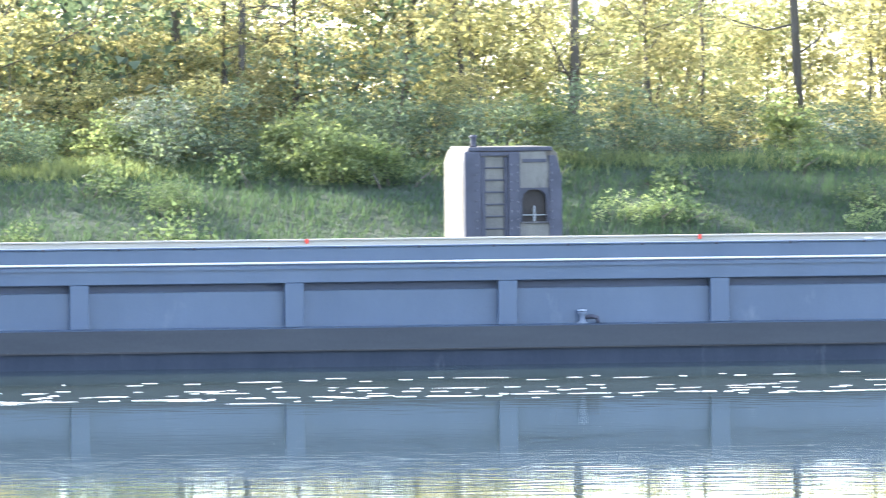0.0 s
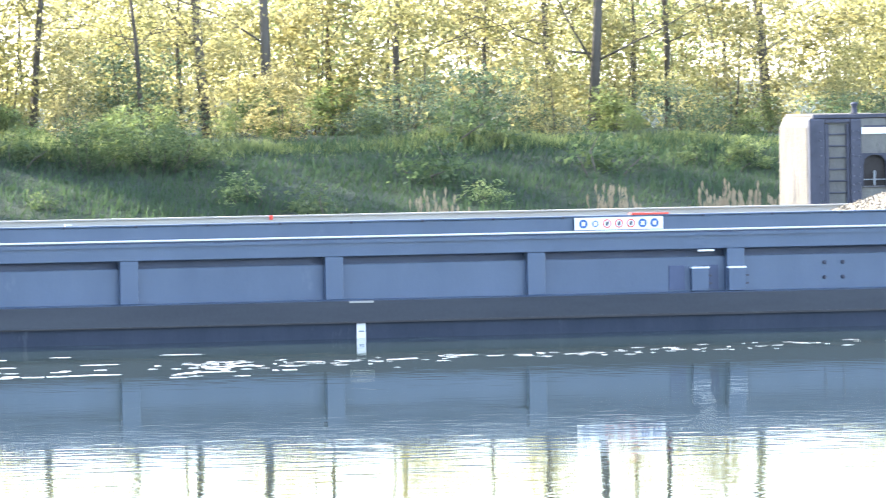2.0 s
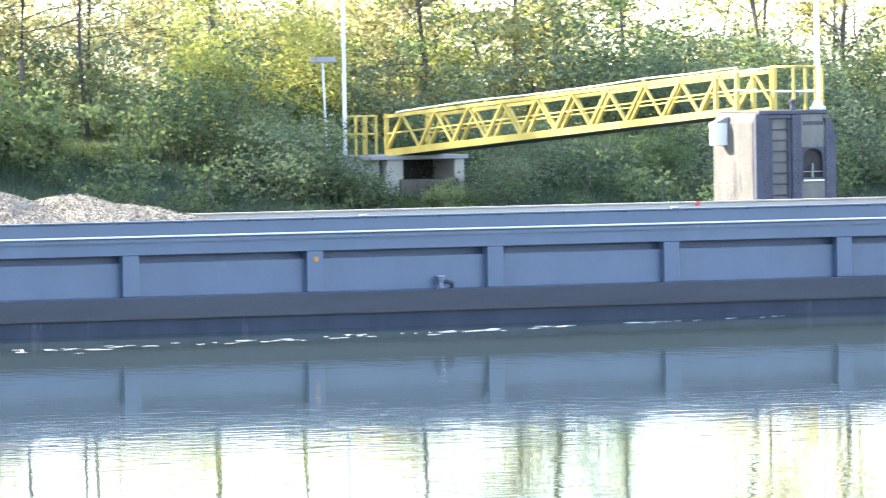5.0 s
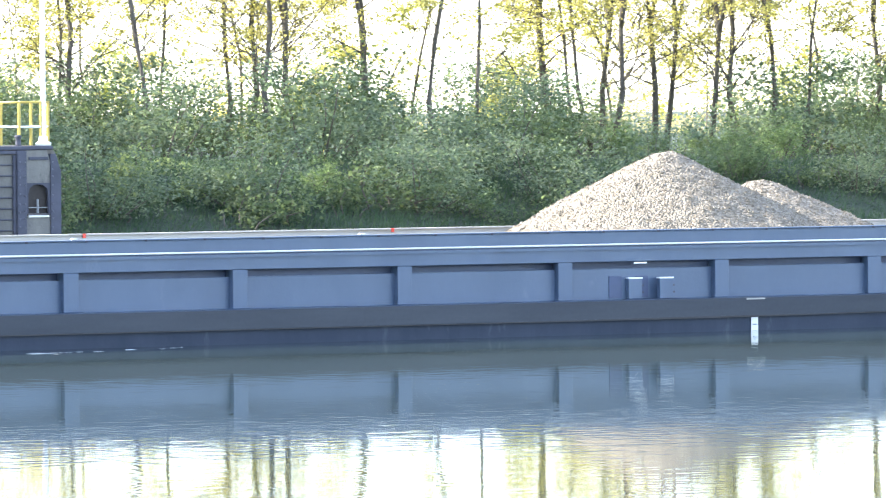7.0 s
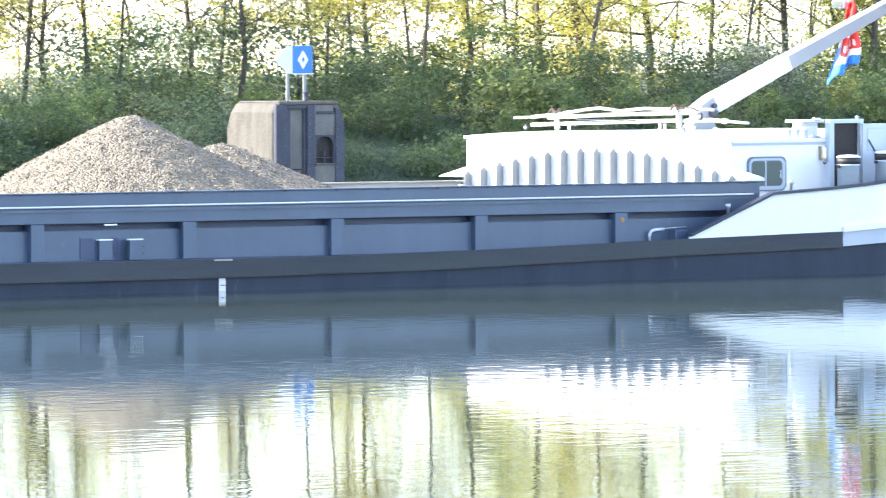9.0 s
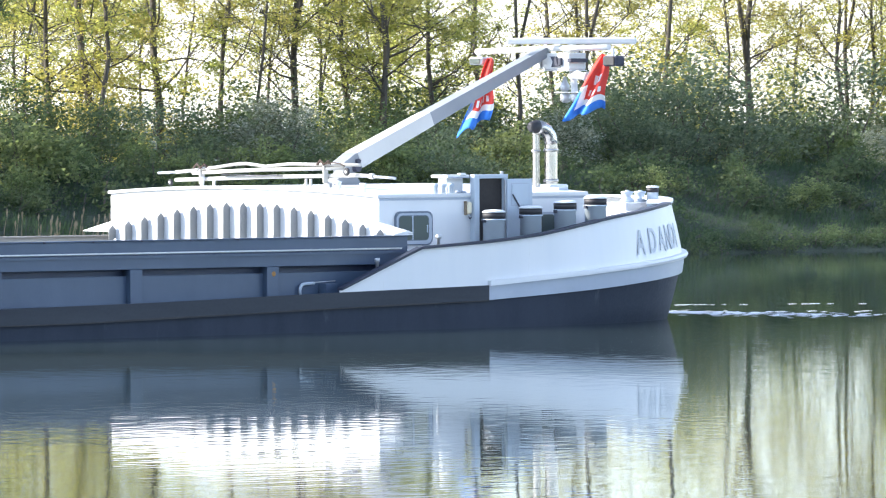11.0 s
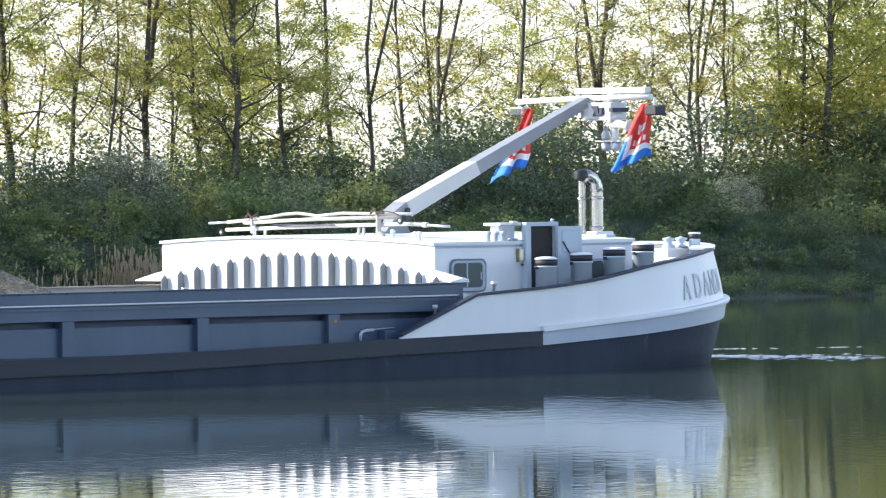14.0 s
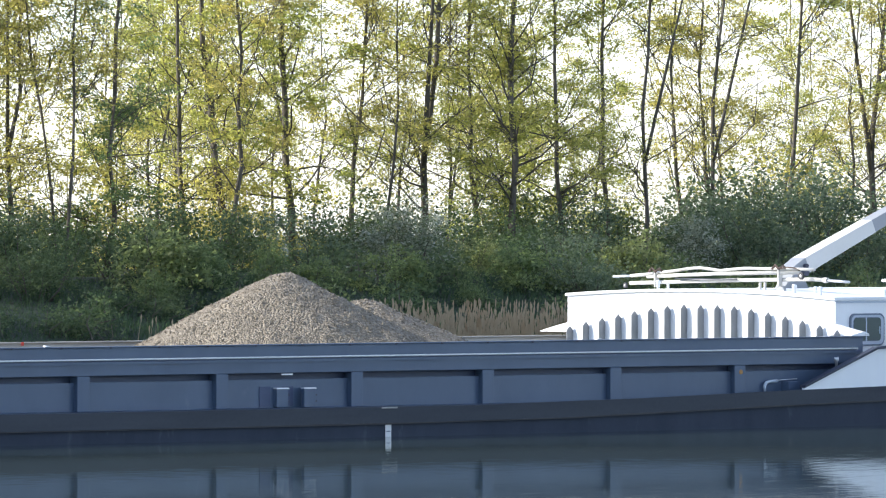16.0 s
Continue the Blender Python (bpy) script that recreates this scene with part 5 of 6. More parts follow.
WOOD_C = ((19.39, 0.04, 0.07, 2), (19.91, 0.03, 0.10, 2), (20.18, 0.02, 0.07, 2), (20.90, 0.06, 0.08, 2), (21.32, 0.03, 0.09, 2), (21.78, -0.00, 0.06, 2), (21.83, 0.03, 0.07, 2), (22.7, 0.0, 0.07, 2), (23.50, -0.02, 0.07, 1), (24.28, -0.00, 0.10, 2), (24.99, 0.01, 0.06, 2), (25.43, 0.04, 0.12, 2), (25.84, 0.01, 0.06, 2), (26.79, -0.01, 0.07, 1), (26.90, 0.01, 0.06, 1), (27.48, 0.01, 0.05, 0))
WOOD_D = ((27.64, -0.03, 0.07, 0), (28.03, -0.05, 0.07, 1), (28.30, 0.11, 0.06, 0), (28.70, -0.00, 0.09, 1), (28.95, -0.01, 0.07, 0), (29.11, 0.04, 0.09, 0), (29.28, 0.01, 0.07, 0), (29.87, -0.12, 0.12, 0), (30.46, -0.01, 0.08, 1), (30.68, -0.01, 0.06, 1), (31.23, -0.02, 0.14, 0), (31.46, -0.06, 0.06, 0), (31.60, -0.06, 0.05, 0), (31.66, -0.00, 0.09, 0), (31.74, 0.01, 0.09, 0), (32.04, 0.05, 0.09, 0), (32.15, 0.01, 0.08, 0), (32.49, -0.01, 0.07, 0), (32.67, 0.03, 0.08, 0), (32.87, 0.01, 0.07, 1), (33.22, 0.05, 0.06, 0), (33.73, -0.03, 0.09, 0))
WOOD_E = ((33.89, 0.03, 0.06, 0), (34.15, -0.07, 0.09, 0), (34.78, -0.07, 0.06, 1), (34.82, 0.03, 0.06, 1), (35.01, -0.02, 0.06, 1), (35.05, 0.07, 0.08, 0), (35.45, -0.13, 0.06, 1), (35.49, 0.07, 0.06, 1), (35.83, 0.00, 0.10, 2), (36.48, -0.00, 0.08, 2), (36.81, -0.07, 0.11, 2), (36.89, 0.01, 0.07, 1), (37.30, 0.01, 0.11, 2), (37.75, 0.07, 0.10, 1), (37.99, 0.02, 0.06, 1), (38.28, 0.06, 0.12, 0), (38.76, 0.03, 0.07, 2), (39.04, -0.00, 0.13, 2), (39.41, 0.01, 0.07, 2), (39.70, -0.04, 0.07, 2))
WOOD_F = ((39.98, 0.06, 0.08, 0), (40.24, -0.01, 0.08, 1), (40.49, -0.04, 0.09, 1), (40.44, 0.13, 0.08, 0), (41.16, 0.01, 0.10, 2), (41.59, 0.06, 0.06, 1), (41.77, 0.11, 0.14, 0), (42.47, -0.01, 0.07, 1), (42.54, 0.03, 0.07, 0), (42.71, 0.03, 0.07, 1), (43.06, 0.19, 0.09, 0), (43.3, 0.02, 0.09, 2), (43.51, 0.09, 0.11, 2), (43.96, -0.05, 0.11, 2), (44.25, 0.04, 0.09, 1), (44.6, 0.02, 0.10, 2), (45.3, 0.0, 0.10, 2), (46.0, 0.03, 0.10, 2))
rng = random.Random(11)
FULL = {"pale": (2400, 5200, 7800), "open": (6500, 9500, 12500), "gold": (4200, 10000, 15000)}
stock = {}


def tree_kind(zone, full, radius):
    """One of the trees of a zone, by crown and by trunk; each is built when it is first wanted."""
    size_class = 0 if radius < 0.07 else 1 if radius < 0.105 else 2
    key = (zone, full, size_class, rng.randrange(2) if full == 2 else 0)
    if key not in stock:
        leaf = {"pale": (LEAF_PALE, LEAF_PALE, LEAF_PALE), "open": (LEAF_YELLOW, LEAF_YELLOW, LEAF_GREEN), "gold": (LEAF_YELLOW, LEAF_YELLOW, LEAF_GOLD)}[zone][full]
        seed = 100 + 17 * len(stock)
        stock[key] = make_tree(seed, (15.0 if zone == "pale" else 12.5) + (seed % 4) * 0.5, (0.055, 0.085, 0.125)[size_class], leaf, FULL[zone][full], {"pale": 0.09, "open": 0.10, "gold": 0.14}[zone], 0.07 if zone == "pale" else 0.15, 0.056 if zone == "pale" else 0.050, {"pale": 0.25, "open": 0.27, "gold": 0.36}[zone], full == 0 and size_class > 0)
    return stock[key]


used = set()


def plant(kind, x, y, turn, k, lean=0.0):
    m = pose(x, y, bank_z(x, y), 0, math.degrees(math.atan(lean)), 0) @ pose(0, 0, 0, 0, 0, turn) @ Matrix.Diagonal((k, k, k, 1))
    if kind.name in used:
        return copy_thing(kind, m)
    used.add(kind.name)
    kind.matrix_basis = m
    return kind


for b, lean, radius, full in WOOD_A + WOOD_B + WOOD_C + WOOD_D + WOOD_E + WOOD_F:
    y = rng.uniform(169.5, 175)
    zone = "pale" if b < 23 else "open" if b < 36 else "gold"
    plant(tree_kind(zone, full, radius), y * math.tan(radians(b)), y, rng.uniform(0, 360), rng.uniform(0.93, 1.07), lean)
# thin trees deeper in the wood
for i in range(49):
    b = 2 + 22 * (i + rng.random()) / 18 if i < 18 else 35.6 + 10.4 * (i - 18 + rng.random()) / 24 if i < 42 else 36.0 + 0.22 * (i - 42) + (1.6 if i > 45 else 0)
    if i >= 18 and (37.5 < b < 38.4 or 39.85 < b < 40.7 ) and i % 3 == 1:
        continue
    y = rng.uniform(180, 205)
    plant(tree_kind("pale" if b < 24 else "gold", 2 if b < 24 else 1, 0.05), y * math.tan(radians(b)), y, rng.uniform(0, 360), rng.uniform(0.8, 1.05))

# light young trees behind the open stretch
young = [make_tree(231, 10.5, 0.05, LEAF_YELLOW, 4200, 0.10, 0.14, 0.085, 0.25), make_tree(232, 11.5, 0.05, LEAF_YELLOW, 4200, 0.08, 0.14, 0.085, 0.25)]
for i, b in enumerate((24.3, 25.2, 25.9, 26.6, 27.1, 27.7, 28.2, 28.9, 29.6, 30.2, 31.0, 31.7, 32.5, 33.3, 34.1, 34.9)):
    y = 179 + 9 * math.sin(7 * i) ** 2
    plant(young[i % 2], y * math.tan(radians(b)), y, 61 * i, 0.85 + 0.2 * math.sin(3 * i))

# undergrowth of saplings between the trunks
saplings = [make_shrub(51, 3.6, 5.2, LEAF_YELLOW, 4600, 0.060, 80), make_shrub(52, 3.2, 4.6, LEAF_GOLD, 4600, 0.060, 80), make_shrub(53, 3.8, 5.8, LEAF_GOLD, 4600, 0.060, 80)]
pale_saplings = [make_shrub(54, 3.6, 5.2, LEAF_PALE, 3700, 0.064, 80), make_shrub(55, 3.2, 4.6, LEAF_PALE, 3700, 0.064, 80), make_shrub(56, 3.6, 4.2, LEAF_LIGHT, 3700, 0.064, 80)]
for s_ in saplings + pale_saplings:
    s_.name = "sapling"
    tagged(s_, "bushy sapling in fresh yellow-green leaf among the trunks", "sapling", "undergrowth of the wood")
for i in range(68):
    b = 2.2 + 23.5 * (i + rng.random()) / 58 if i < 58 else 3.4 + 4.4 * (i - 58 + rng.random()) / 10
    y = rng.uniform(174, 188) if i % 2 else rng.uniform(168, 174)
    plant(rng.choice(pale_saplings[:2]), y * math.tan(radians(b)), y, rng.uniform(0, 360), rng.uniform(0.75, 1.25))
for b, y, k in ((22.7, 165.5, 1.0), (23.1, 166, 1.1), (23.5, 167, 0.8), (24.6, 171, 0.9), (25.4, 172, 0.9), (26.3, 176, 0.8), (26.9, 175, 0.95), (27.9, 177, 0.8), (29.3, 177, 0.7), (30.8, 176, 0.75), (33.0, 176, 0.7), (34.9, 176, 0.9), (35.6, 174, 1.0), (36.3, 178, 0.9), (36.6, 173, 0.9), (37.1, 175, 1.0), (38.9, 173, 1.0), (39.3, 176, 1.0), (39.8, 174, 0.8), (41.1, 175, 1.1), (41.4, 172, 0.8), (42.2, 176, 0.9), (42.8, 172, 0.9), (43.2, 171, 1.45), (43.5, 173, 1.7), (43.8, 170, 1.5), (44.1, 172, 1.7), (44.5, 173, 1.6), (44.9, 171, 1.2), (45.4, 172, 1.2), (46.0, 172, 1.2)):
    plant(rng.choice(saplings), y * math.tan(radians(b)), y, rng.uniform(0, 360), k)

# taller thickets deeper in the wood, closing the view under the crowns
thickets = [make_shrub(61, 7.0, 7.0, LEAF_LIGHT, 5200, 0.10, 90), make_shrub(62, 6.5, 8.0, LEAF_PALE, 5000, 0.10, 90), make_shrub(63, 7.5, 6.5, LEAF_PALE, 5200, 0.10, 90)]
for s_ in thickets:
    s_.name = "thicket"
    tagged(s_, "tall loose thicket deep in the wood", "thicket", "undergrowth of the wood")
for i in range(20):
    b = 1.5 + 23.5 * (i + rng.random()) / 20
    y = rng.uniform(188, 200) if i % 2 else rng.uniform(203, 220)
    plant(rng.choice(thickets), y * math.tan(radians(b)), y, rng.uniform(0, 360), rng.uniform(0.75, 1.05))

# young growth standing in front of the hedge
weed_bush = make_shrub(48, 3.0, 1.8, LEAF_DARK, 1700, 0.062)
for b, y, k in ((36.6, 163.5, 0.42), (37.6, 163, 0.36), (38.3, 164, 0.45), (39.3, 163, 0.40), (40.2, 162.5, 0.34), (40.9, 164, 0.46), (41.7, 163, 0.36), (42.5, 162.5, 0.40), (43.2, 163.5, 0.45), (43.9, 162.5, 0.36), (28.6, 162.5, 0.36), (30.6, 163.2, 0.42), (32.4, 162.6, 0.35), (34.2, 163.4, 0.40)):
    plant(weed_bush, y * math.tan(radians(b)), y, 77 * b, 1.5 * k)

shrubs = [make_shrub(41, 3.4, 2.4, LEAF_DARK, 3500, 0.054, 110), make_shrub(42, 3.0, 2.1, LEAF_GREEN, 3500, 0.052, 110), make_shrub(43, 3.8, 2.6, LEAF_GREY, 3600, 0.054, 110), make_shrub(44, 2.0, 1.5, LEAF_LIGHT, 2400, 0.055)]
x = 2.0
while x < 190:
    for row in range(2):
        y = rng.uniform(165.5, 167.5) if row == 0 else rng.uniform(168.5, 172)
        kind = rng.choice(shrubs[:3] if rng.random() < 0.8 and x > 62 else shrubs[1:])
        k = rng.uniform(0.68, 1.2) * ((0.72 if row == 0 else 1.1) if x < 25 else (0.5 if row == 0 else 0.78) if x < 58 else ((0.95 if row == 0 else 1.3) if x < 118 else (0.92 if row == 0 else 1.18)))
        plant(kind, x + rng.uniform(-0.8, 0.8), y, rng.uniform(0, 360), k)
    x += rng.uniform(2.0, 2.9)
for x, y, k in ((13.5, 160, 0.5), (52, 161.5, 0.8), (54.5, 161, 0.9), (57.5, 162, 1.3), (60.5, 162, 1.4), (62.2, 164, 1.5), (64, 162, 1.35), (67.5, 163, 1.3), (76, 161.5, 0.8), (79, 160.5, 1.0), (82, 161, 0.9), (86, 160.8, 0.9), (91, 161, 0.8), (95, 161.5, 0.9), (104, 162, 0.7), (118, 161.5, 1.0), (129, 161, 0.8), (74.8, 160.2, 0.7), (77.5, 159, 0.6), (80.5, 158.8, 0.7), (84, 159.5, 0.8), (88.5, 159.8, 0.8), (93, 159.5, 0.7), (97, 160, 0.7), (101, 161, 0.8)):
    plant(rng.choice(shrubs), x, y, rng.uniform(0, 360), k)
for x, y, k in ((107, 161, 0.7), (111, 160.5, 0.8), (115, 162.5, 0.9), (134, 162, 0.8), (139, 161.5, 0.7), (145, 162.5, 0.8), (150, 161, 0.6), (70.0, 158.2, 0.45), (68.5, 159.5, 0.8)):
    plant(rng.choice(shrubs), x, y, rng.uniform(0, 360), k)
# undergrowth hiding the foot of the abutment
for x, y, kind, k in ((70.3, 158.6, 0, 0.55), (71.0, 157.9, 1, 0.48), (71.8, 157.6, 3, 0.60), (72.5, 157.7, 0, 0.42), (73.2, 158.2, 2, 0.50), (74.0, 158.8, 1, 0.62), (69.6, 159.4, 0, 0.75), (69.2, 161.5, 0, 1.0)):
    plant(shrubs[kind], x, y, 71 * x, k)
# single bushes on the mown slope and before the hedge
for x, y, kind, k in ((119.5, 162.6, 3, 1.45), (127.3, 162.4, 3, 0.95), (132.0, 162.4, 3, 1.05), (121.6, 163.5, 1, 1.2), (136.5, 163.0, 3, 1.1), (10.5, 172, 2, 2.1), (13.6, 174, 2, 2.2), (17.4, 173, 2, 1.9), (12.2, 178, 2, 2.3), (17.6, 162.6, 3, 0.95), (18.4, 162.4, 3, 0.7), (17.0, 163.5, 1, 0.55), (34.4, 162.2, 0, 0.62), (36.0, 162.0, 0, 0.70), (33.2, 162.8, 1, 0.6), (35.2, 163.2, 3, 0.8), (30.6, 162.4, 0, 0.5), (49.4, 161.4, 3, 0.5)):
    plant(shrubs[kind], x, y, 53 * x, k)
for i in range(34):
    x = 116 + 48 * (i + rng.random()) / 34
    plant(rng.choice((weed_bush, weed_bush, shrubs[3])), x, rng.uniform(157.2, 163.0), rng.uniform(0, 360), rng.uniform(0.32, 0.7))
# grey-green bushes at the foot of the first trees
for i in range(12):
    plant(shrubs[2] if i % 3 else shrubs[3], 8.0 + 1.55 * i + 0.6 * math.sin(5 * i), 165.0 + 0.7 * math.sin(3 * i), 67 * i, 0.72 + 0.28 * math.sin(2.3 * i))
x = 62.0
while x < 124:
    plant(rng.choice(shrubs[:3]), x, rng.uniform(173, 177), rng.uniform(0, 360), rng.uniform(1.05, 1.35))
    x += rng.uniform(2.2, 3.4)
x = 2.5
while x < 66:
    plant(rng.choice(pale_saplings + pale_saplings[2:]), x, rng.uniform(165.6, 169), rng.uniform(0, 360), rng.uniform(0.42, 0.66))
    x += rng.uniform(1.5, 2.5)
# tall dark bushes closing the hedge beyond the bow
for i in range(22):
    x = 134 + 40 * (i + 0.4 * math.sin(9 * i)) / 22
    plant(shrubs[(0, 1, 1, 2)[i % 4]], x, 170.5 + 2.5 * math.sin(5 * i), 83 * i, 1.35 + 0.3 * math.sin(4 * i))
bloom = make_shrub(45, 3.2, 2.6, LEAF_BLOSSOM, 5200, 0.048)
tagged(bloom, "hawthorn shrub in white blossom", "shrub")
for x, y, k in ((13.6, 165.0, 0.8), (129.6, 165.2, 1.25), (141.8, 166, 1.1), (152.5, 164.5, 0.7)):
    plant(bloom, x, y, 40 * x, k)
weed = make_shrub(46, 1.9, 0.95, LEAF_DARK, 460, 0.052, 30)
weed.name = "weed_clump"
tagged(weed, "low leafy weeds on the bank slope", "weeds", "weeds on the bank")
nettle = make_shrub(47, 0.9, 0.95, LEAF_NETTLE, 320, 0.045, 24)
nettle.name = "weed_clump"
tagged(nettle, "tall pale-leaved weeds on the bank slope", "weeds", "weeds on the bank")
for i in range(230):
    x = 4 + 46 * (i + rng.random()) / 24 if i < 24 else 50 + 134 * (i - 24 + rng.random()) / 206
    plant(weed, x, rng.uniform(157.5, 164.0), rng.uniform(0, 360), rng.uniform(0.5, 1.3))
for x, y, k in ((23.2, 159.0, 1.0), (23.7, 158.8, 0.9), (24.2, 159.1, 1.0), (28.4, 158.2, 0.9), (28.9, 158.4, 1.0), (37.2, 159.2, 1.0), (42.7, 158.7, 0.8), (42.4, 158.9, 0.7), (20.5, 158.7, 0.6), (31.0, 158.9, 0.7), (78.9, 157.9, 0.8), (79.2, 158.2, 1.0)):
    plant(nettle, x, y, 91 * x, k)
for i in range(150):
    plant(weed, 92 + 90 * (i + rng.random()) / 150, rng.uniform(155.2, 156.8), rng.uniform(0, 360), rng.uniform(0.35, 0.7))


def grass_tufts():
    g = np.random.default_rng(77)
    n = 150000
    x = g.uniform(4, 185, n)
    near = np.where(x < 105, 157.6, 155.7)
    y = near + g.random(n) * (164.8 - near)
    z = np.array([bank_z(a, b) for a, b in zip(x, y)]) - 0.03
    patch = np.sin(x * 0.7 + y) * np.sin(x * 0.23 + 1 - 0.8 * y)
    h = g.uniform(0.12, 0.34, n) * (1.0 + 0.45 * patch)
    a = g.uniform(0, math.tau, n)
    w = g.uniform(0.010, 0.024, n)
    lx, ly = g.normal(0.03, 0.09, n), g.normal(-0.04, 0.09, n)
    base = np.stack([x, y, z], 1)
    across = np.stack([np.cos(a) * w, np.sin(a) * w, np.zeros(n)], 1)
    v = np.stack([base - across, base + across, base + np.stack([lx, ly, h], 1)], 1).reshape(-1, 3)
    f = np.arange(n * 3).reshape(-1, 3)
    tagged(new("grass", mesh_of("grass", v, f, LEAF_GRASS)), "rough green grass over the bank slope", "grass", kind="stuff")


def reeds(x0, x1, count, name, seed, tall=1.0):
    g = np.random.default_rng(seed)
    bm_v, bm_f = [], []
    for _ in range(count):
        x, y = g.uniform(x0, x1), g.uniform(154.6, 156.6)
        z = max(bank_z(x, y), -0.1) - 0.1
        h = g.uniform(1.1, 1.95) * tall
        lx, ly = g.normal(0.08, 0.12), g.normal(0, 0.1)
        b = len(bm_v)
        w = 0.014
        bm_v += [(x - w, y, z), (x + w, y, z), (x + lx * 0.5 + w, y + ly * 0.5, z + h * 0.6), (x + lx * 0.5 - w, y + ly * 0.5, z + h * 0.6), (x + lx, y + ly, z + h)]
        bm_f += [(b, b + 1, b + 2, b + 3), (b + 3, b + 2, b + 4)]
        p = len(bm_v)
        bm_v += [(x + lx - 0.03, y + ly, z + h - 0.02), (x + lx, y + ly, z + h - 0.18), (x + lx + 0.03, y + ly, z + h), (x + lx, y + ly, z + h + 0.08)]
        bm_f += [(p, p + 1, p + 2, p + 3)]
    me = bpy.data.meshes.new(name)
    me.from_pydata(bm_v, [], bm_f)
    me.materials.append(REED)
    tagged(new(name, me), "dry straw-coloured reeds at the water's edge", "reeds", kind="stuff")


FAR_TOP = ((0, 6.6), (80, 6.6), (100, 5.4), (112, 3.4), (150, 3.0), (160, 4.2), (172, 5.4), (190, 4.4), (205, 5.0), (222, 6.0), (262, 6.0))


def far_wood():
    """Leafy growth far behind the bank, closing the view to the horizon."""
    g = np.random.default_rng(78)
    n = 4300
    x = np.concatenate([g.uniform(2, 105, 2600), g.uniform(105, 262, n - 2600)])
    top = np.array([curve_at(a, FAR_TOP) for a in x]) * (1.0 + 0.16 * np.sin(x * 0.21) * np.sin(x * 0.09 + 2) + 0.12 * np.sin(x * 0.83))
    y = g.uniform(222, 240, n)
    pts = np.stack([x, y, 1.6 + top * g.random(n) ** 0.85], 1)
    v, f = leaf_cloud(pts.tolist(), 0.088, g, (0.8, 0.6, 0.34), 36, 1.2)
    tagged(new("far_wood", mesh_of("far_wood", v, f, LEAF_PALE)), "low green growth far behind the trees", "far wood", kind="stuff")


def grass_fringe():
    """Tall grass along the upper edge of the slope, with the light behind it."""
    g = np.random.default_rng(79)
    n = 26000
    x = g.uniform(4, 72, n)
    y = g.normal(163.9, 0.45, n)
    z = np.array([bank_z(a, b) for a, b in zip(x, y)]) - 0.03
    h = g.uniform(0.18, 0.46, n) * (0.75 + 0.45 * np.sin(x * 0.9) * np.sin(x * 0.31 + 1))
    a, w = g.uniform(0, math.tau, n), g.uniform(0.012, 0.026, n)
    base = np.stack([x, y, z], 1)
    across = np.stack([np.cos(a) * w, np.sin(a) * w, np.zeros(n)], 1)
    tip = np.stack([g.normal(0, 0.12, n), g.normal(0, 0.12, n), h], 1)
    v = np.stack([base - across, base + across, base + tip], 1).reshape(-1, 3)
    tagged(new("grass_fringe", mesh_of("grass_fringe", v, np.arange(n * 3).reshape(-1, 3), LEAF_LIGHT)), "tall sunlit grass along the bank top", "grass", kind="stuff")


grass_tufts()
grass_fringe()
far_wood()
reeds(122.0, 128.4, 900, "reeds", 5, 0.84)
reeds(114.0, 122.0, 110, "reeds", 6, 0.7)
reeds(44.2, 45.0, 50, "reeds", 8, 0.62)
reeds(46.6, 48.2, 90, "reeds", 9, 0.62)
reeds(40.2, 41.2, 40, "reeds", 7, 0.6)


# ---- painted wave glints along the hull, broken water at the stem ----
def streak(v, f, s, y, ln, w, top):
    """One flat white lens for foam and painted glints, pointed at both ends."""
    b = len(v)
    for q in range(8):
        a = q * math.tau / 8
        v.append((s + ln * 0.5 * math.cos(a), y + w * math.sin(a) * (1 if q % 4 else 0.3) + 0.1 * w * math.cos(3 * a), 0.004))
    v.append((s, y, top))
    f += [(b + q, b + (q + 1) % 8, b + 8) for q in range(8)]


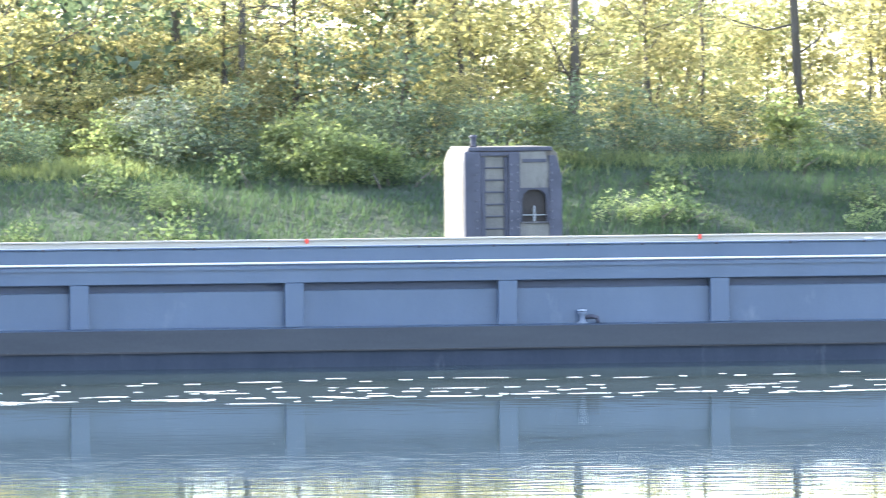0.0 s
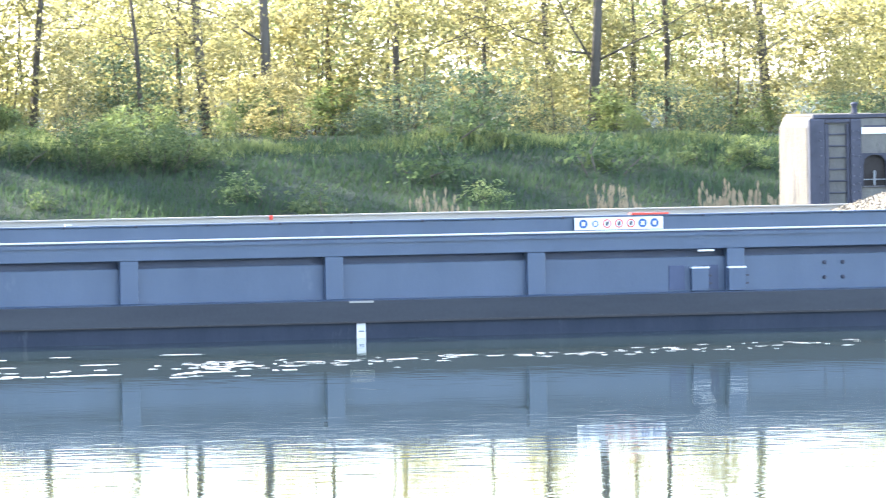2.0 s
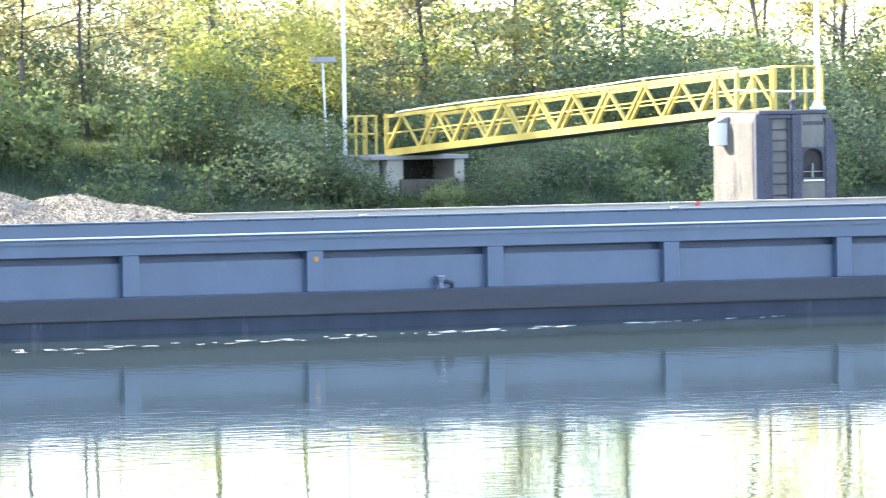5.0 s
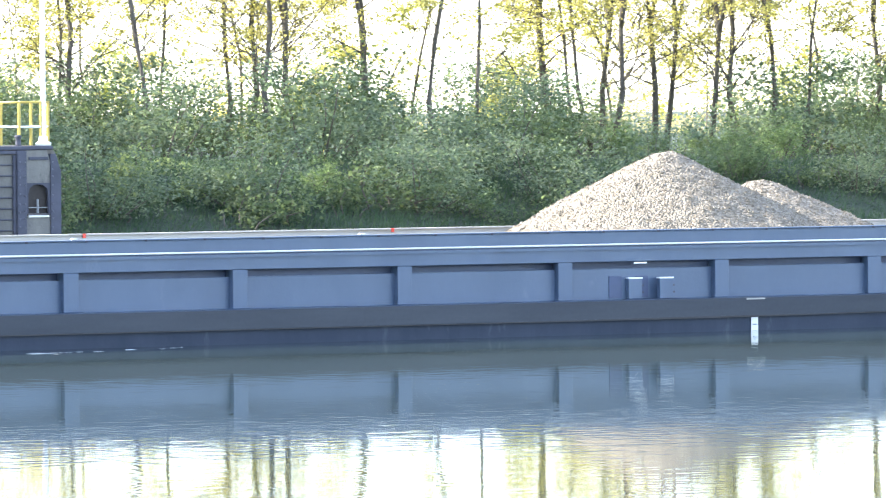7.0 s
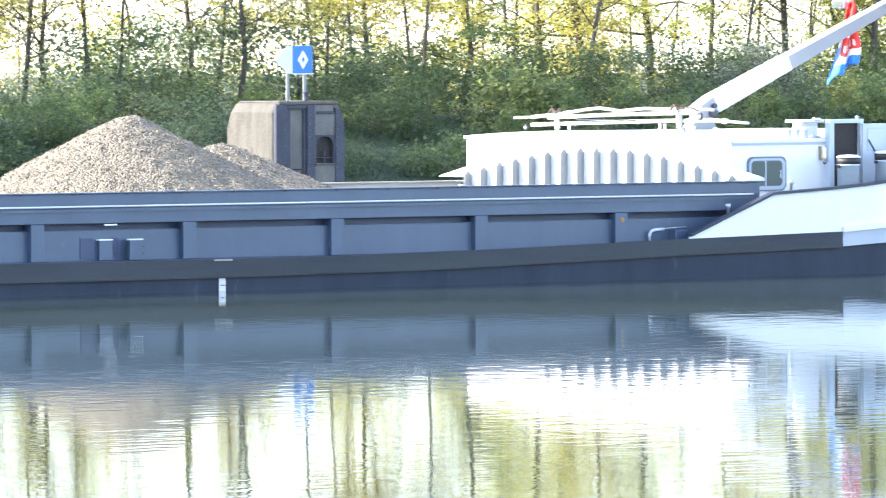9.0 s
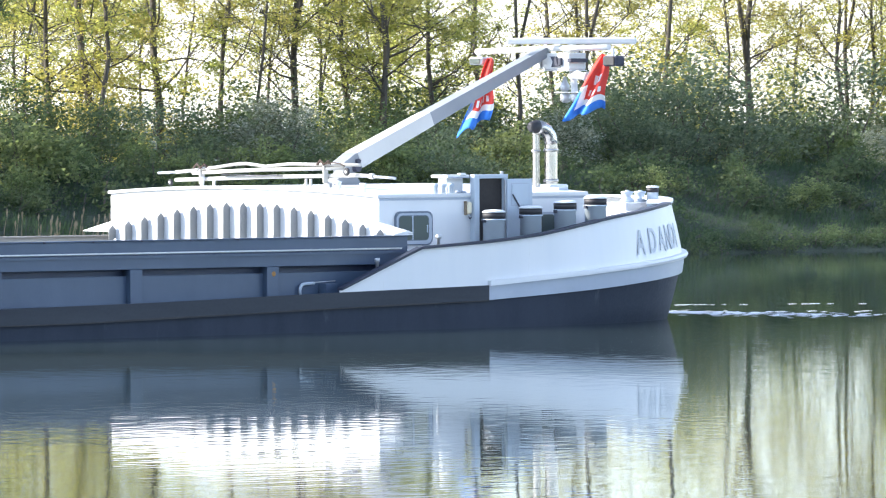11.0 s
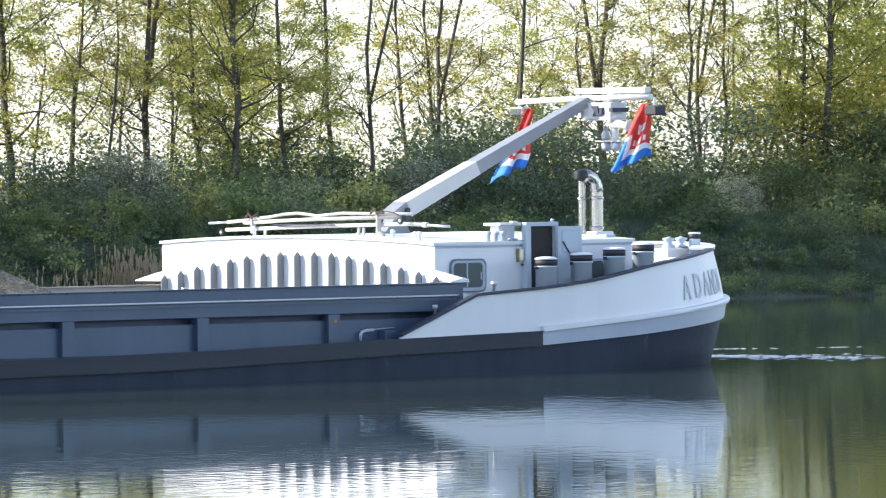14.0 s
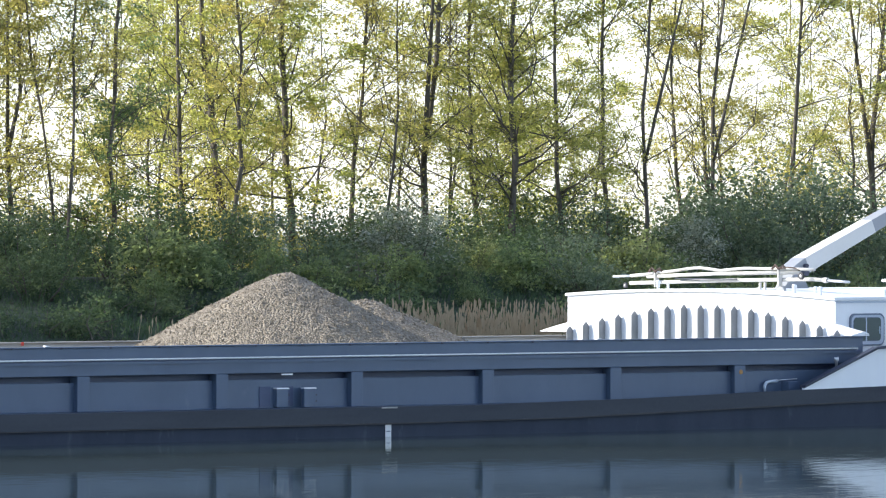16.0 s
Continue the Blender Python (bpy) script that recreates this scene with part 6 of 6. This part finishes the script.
def glint_dashes():
    g = np.random.default_rng(9)
    v, f = [], []
    # sky glints on the wake crests beside the hull, drawn as white dashes
    for row, wide, gap, thick in ((-5.9, 0.40, 0.50, 0.09), (-8.3, 0.55, 0.30, 0.08), (-9.2, 0.40, 0.22, 0.10), (-10.6, 0.25, 0.12, 0.13), (-11.5, 0.5, 0.6, 0.08)):
        s = -9.0
        while s < 13:
            ln = g.uniform(0.08, 0.36) * (2.4 if g.random() < 0.22 else 1.0)
            streak(v, f, s, row + 0.07 * (s + 2) * (row > -7) + g.normal(0, wide), ln, thick * g.uniform(0.4, 1.1), 0.007)
            s += ln * 0.6 + g.exponential(gap)
    # farther forward they draw together and thin out
    for _ in range(230):
        s = 12 + 28 * g.random() ** 1.9
        y = -1.5 - 0.28 * (39 - s) + g.normal(0, 0.10 + 0.022 * (40 - s))
        streak(v, f, s, y, g.uniform(0.05, 0.30), g.uniform(0.012, 0.045), 0.006)
    me = bpy.data.meshes.new("foam")
    me.from_pydata(v, [], f)
    me.materials.append(FOAM_GLINT)
    return tagged(new("foam", me), "white flecks standing for sky glints on the wake beside the hull", "foam", kind="stuff")


def bow_wave():
    g = np.random.default_rng(10)
    v, f = [], []
    for i in range(345):
        k = g.random()
        if i < 260:
            # churned water round the foot of the stem
            k = k ** 1.8
            s, y, ln, w = 75.0 + 0.9 * k + g.normal(0, 0.35 + 0.7 * k), 4.5 - 3.8 * k + g.normal(0, 0.6), g.uniform(0.06, 0.34), g.uniform(0.03, 0.14)
        elif i < 315:
            # a thin crest running out ahead
            s, y, ln, w = 77.6 + 14 * k, 8.9 - 8.2 * k + g.normal(0, 0.10), g.uniform(0.1, 0.55), g.uniform(0.015, 0.05)
        else:
            s, y, ln, w = 74.0 + 6.0 * k, 4.8 - 3.6 * k + g.normal(0, 0.25), g.uniform(0.1, 0.4), g.uniform(0.02, 0.08)
        streak(v, f, s, y, ln, w, 0.010)
    me = bpy.data.meshes.new("bow_wave")
    me.from_pydata(v, [], f)
    me.materials.append(FOAM_GLINT)
    return tagged(new("bow_wave", me), "small white bow wave at the stem", "bow wave", kind="stuff")


foam, wave = glint_dashes(), bow_wave()


def motions():
    run = [(t, pose(7.565 + 1.6402 * t + 0.0054 * (t - 8) ** 2, SHIP_Y, 0)) for t in range(0, 17, 2)]
    for ob in (barge, gravel_fore, gravel_aft, foam, wave):
        walk(ob, run)
    walk(radar, [(t / 2, pose(71.75, MID - 0.6, 5.445, 0, 0, 51.5 - 138 * (t / 2 - 14.22))) for t in range(0, 33)])
    for k, fl in enumerate(flags):
        x, y, z = FLAG_AT[k]
        walk(fl, [(t / 2, pose(x, y, z, 6 * math.sin(t * 1.3 + k), 8 * math.sin(t * 0.9 + 2 * k), -40 + 22 * math.sin(t * 1.1 + 1.5 * k))) for t in range(0, 33)])


motions()
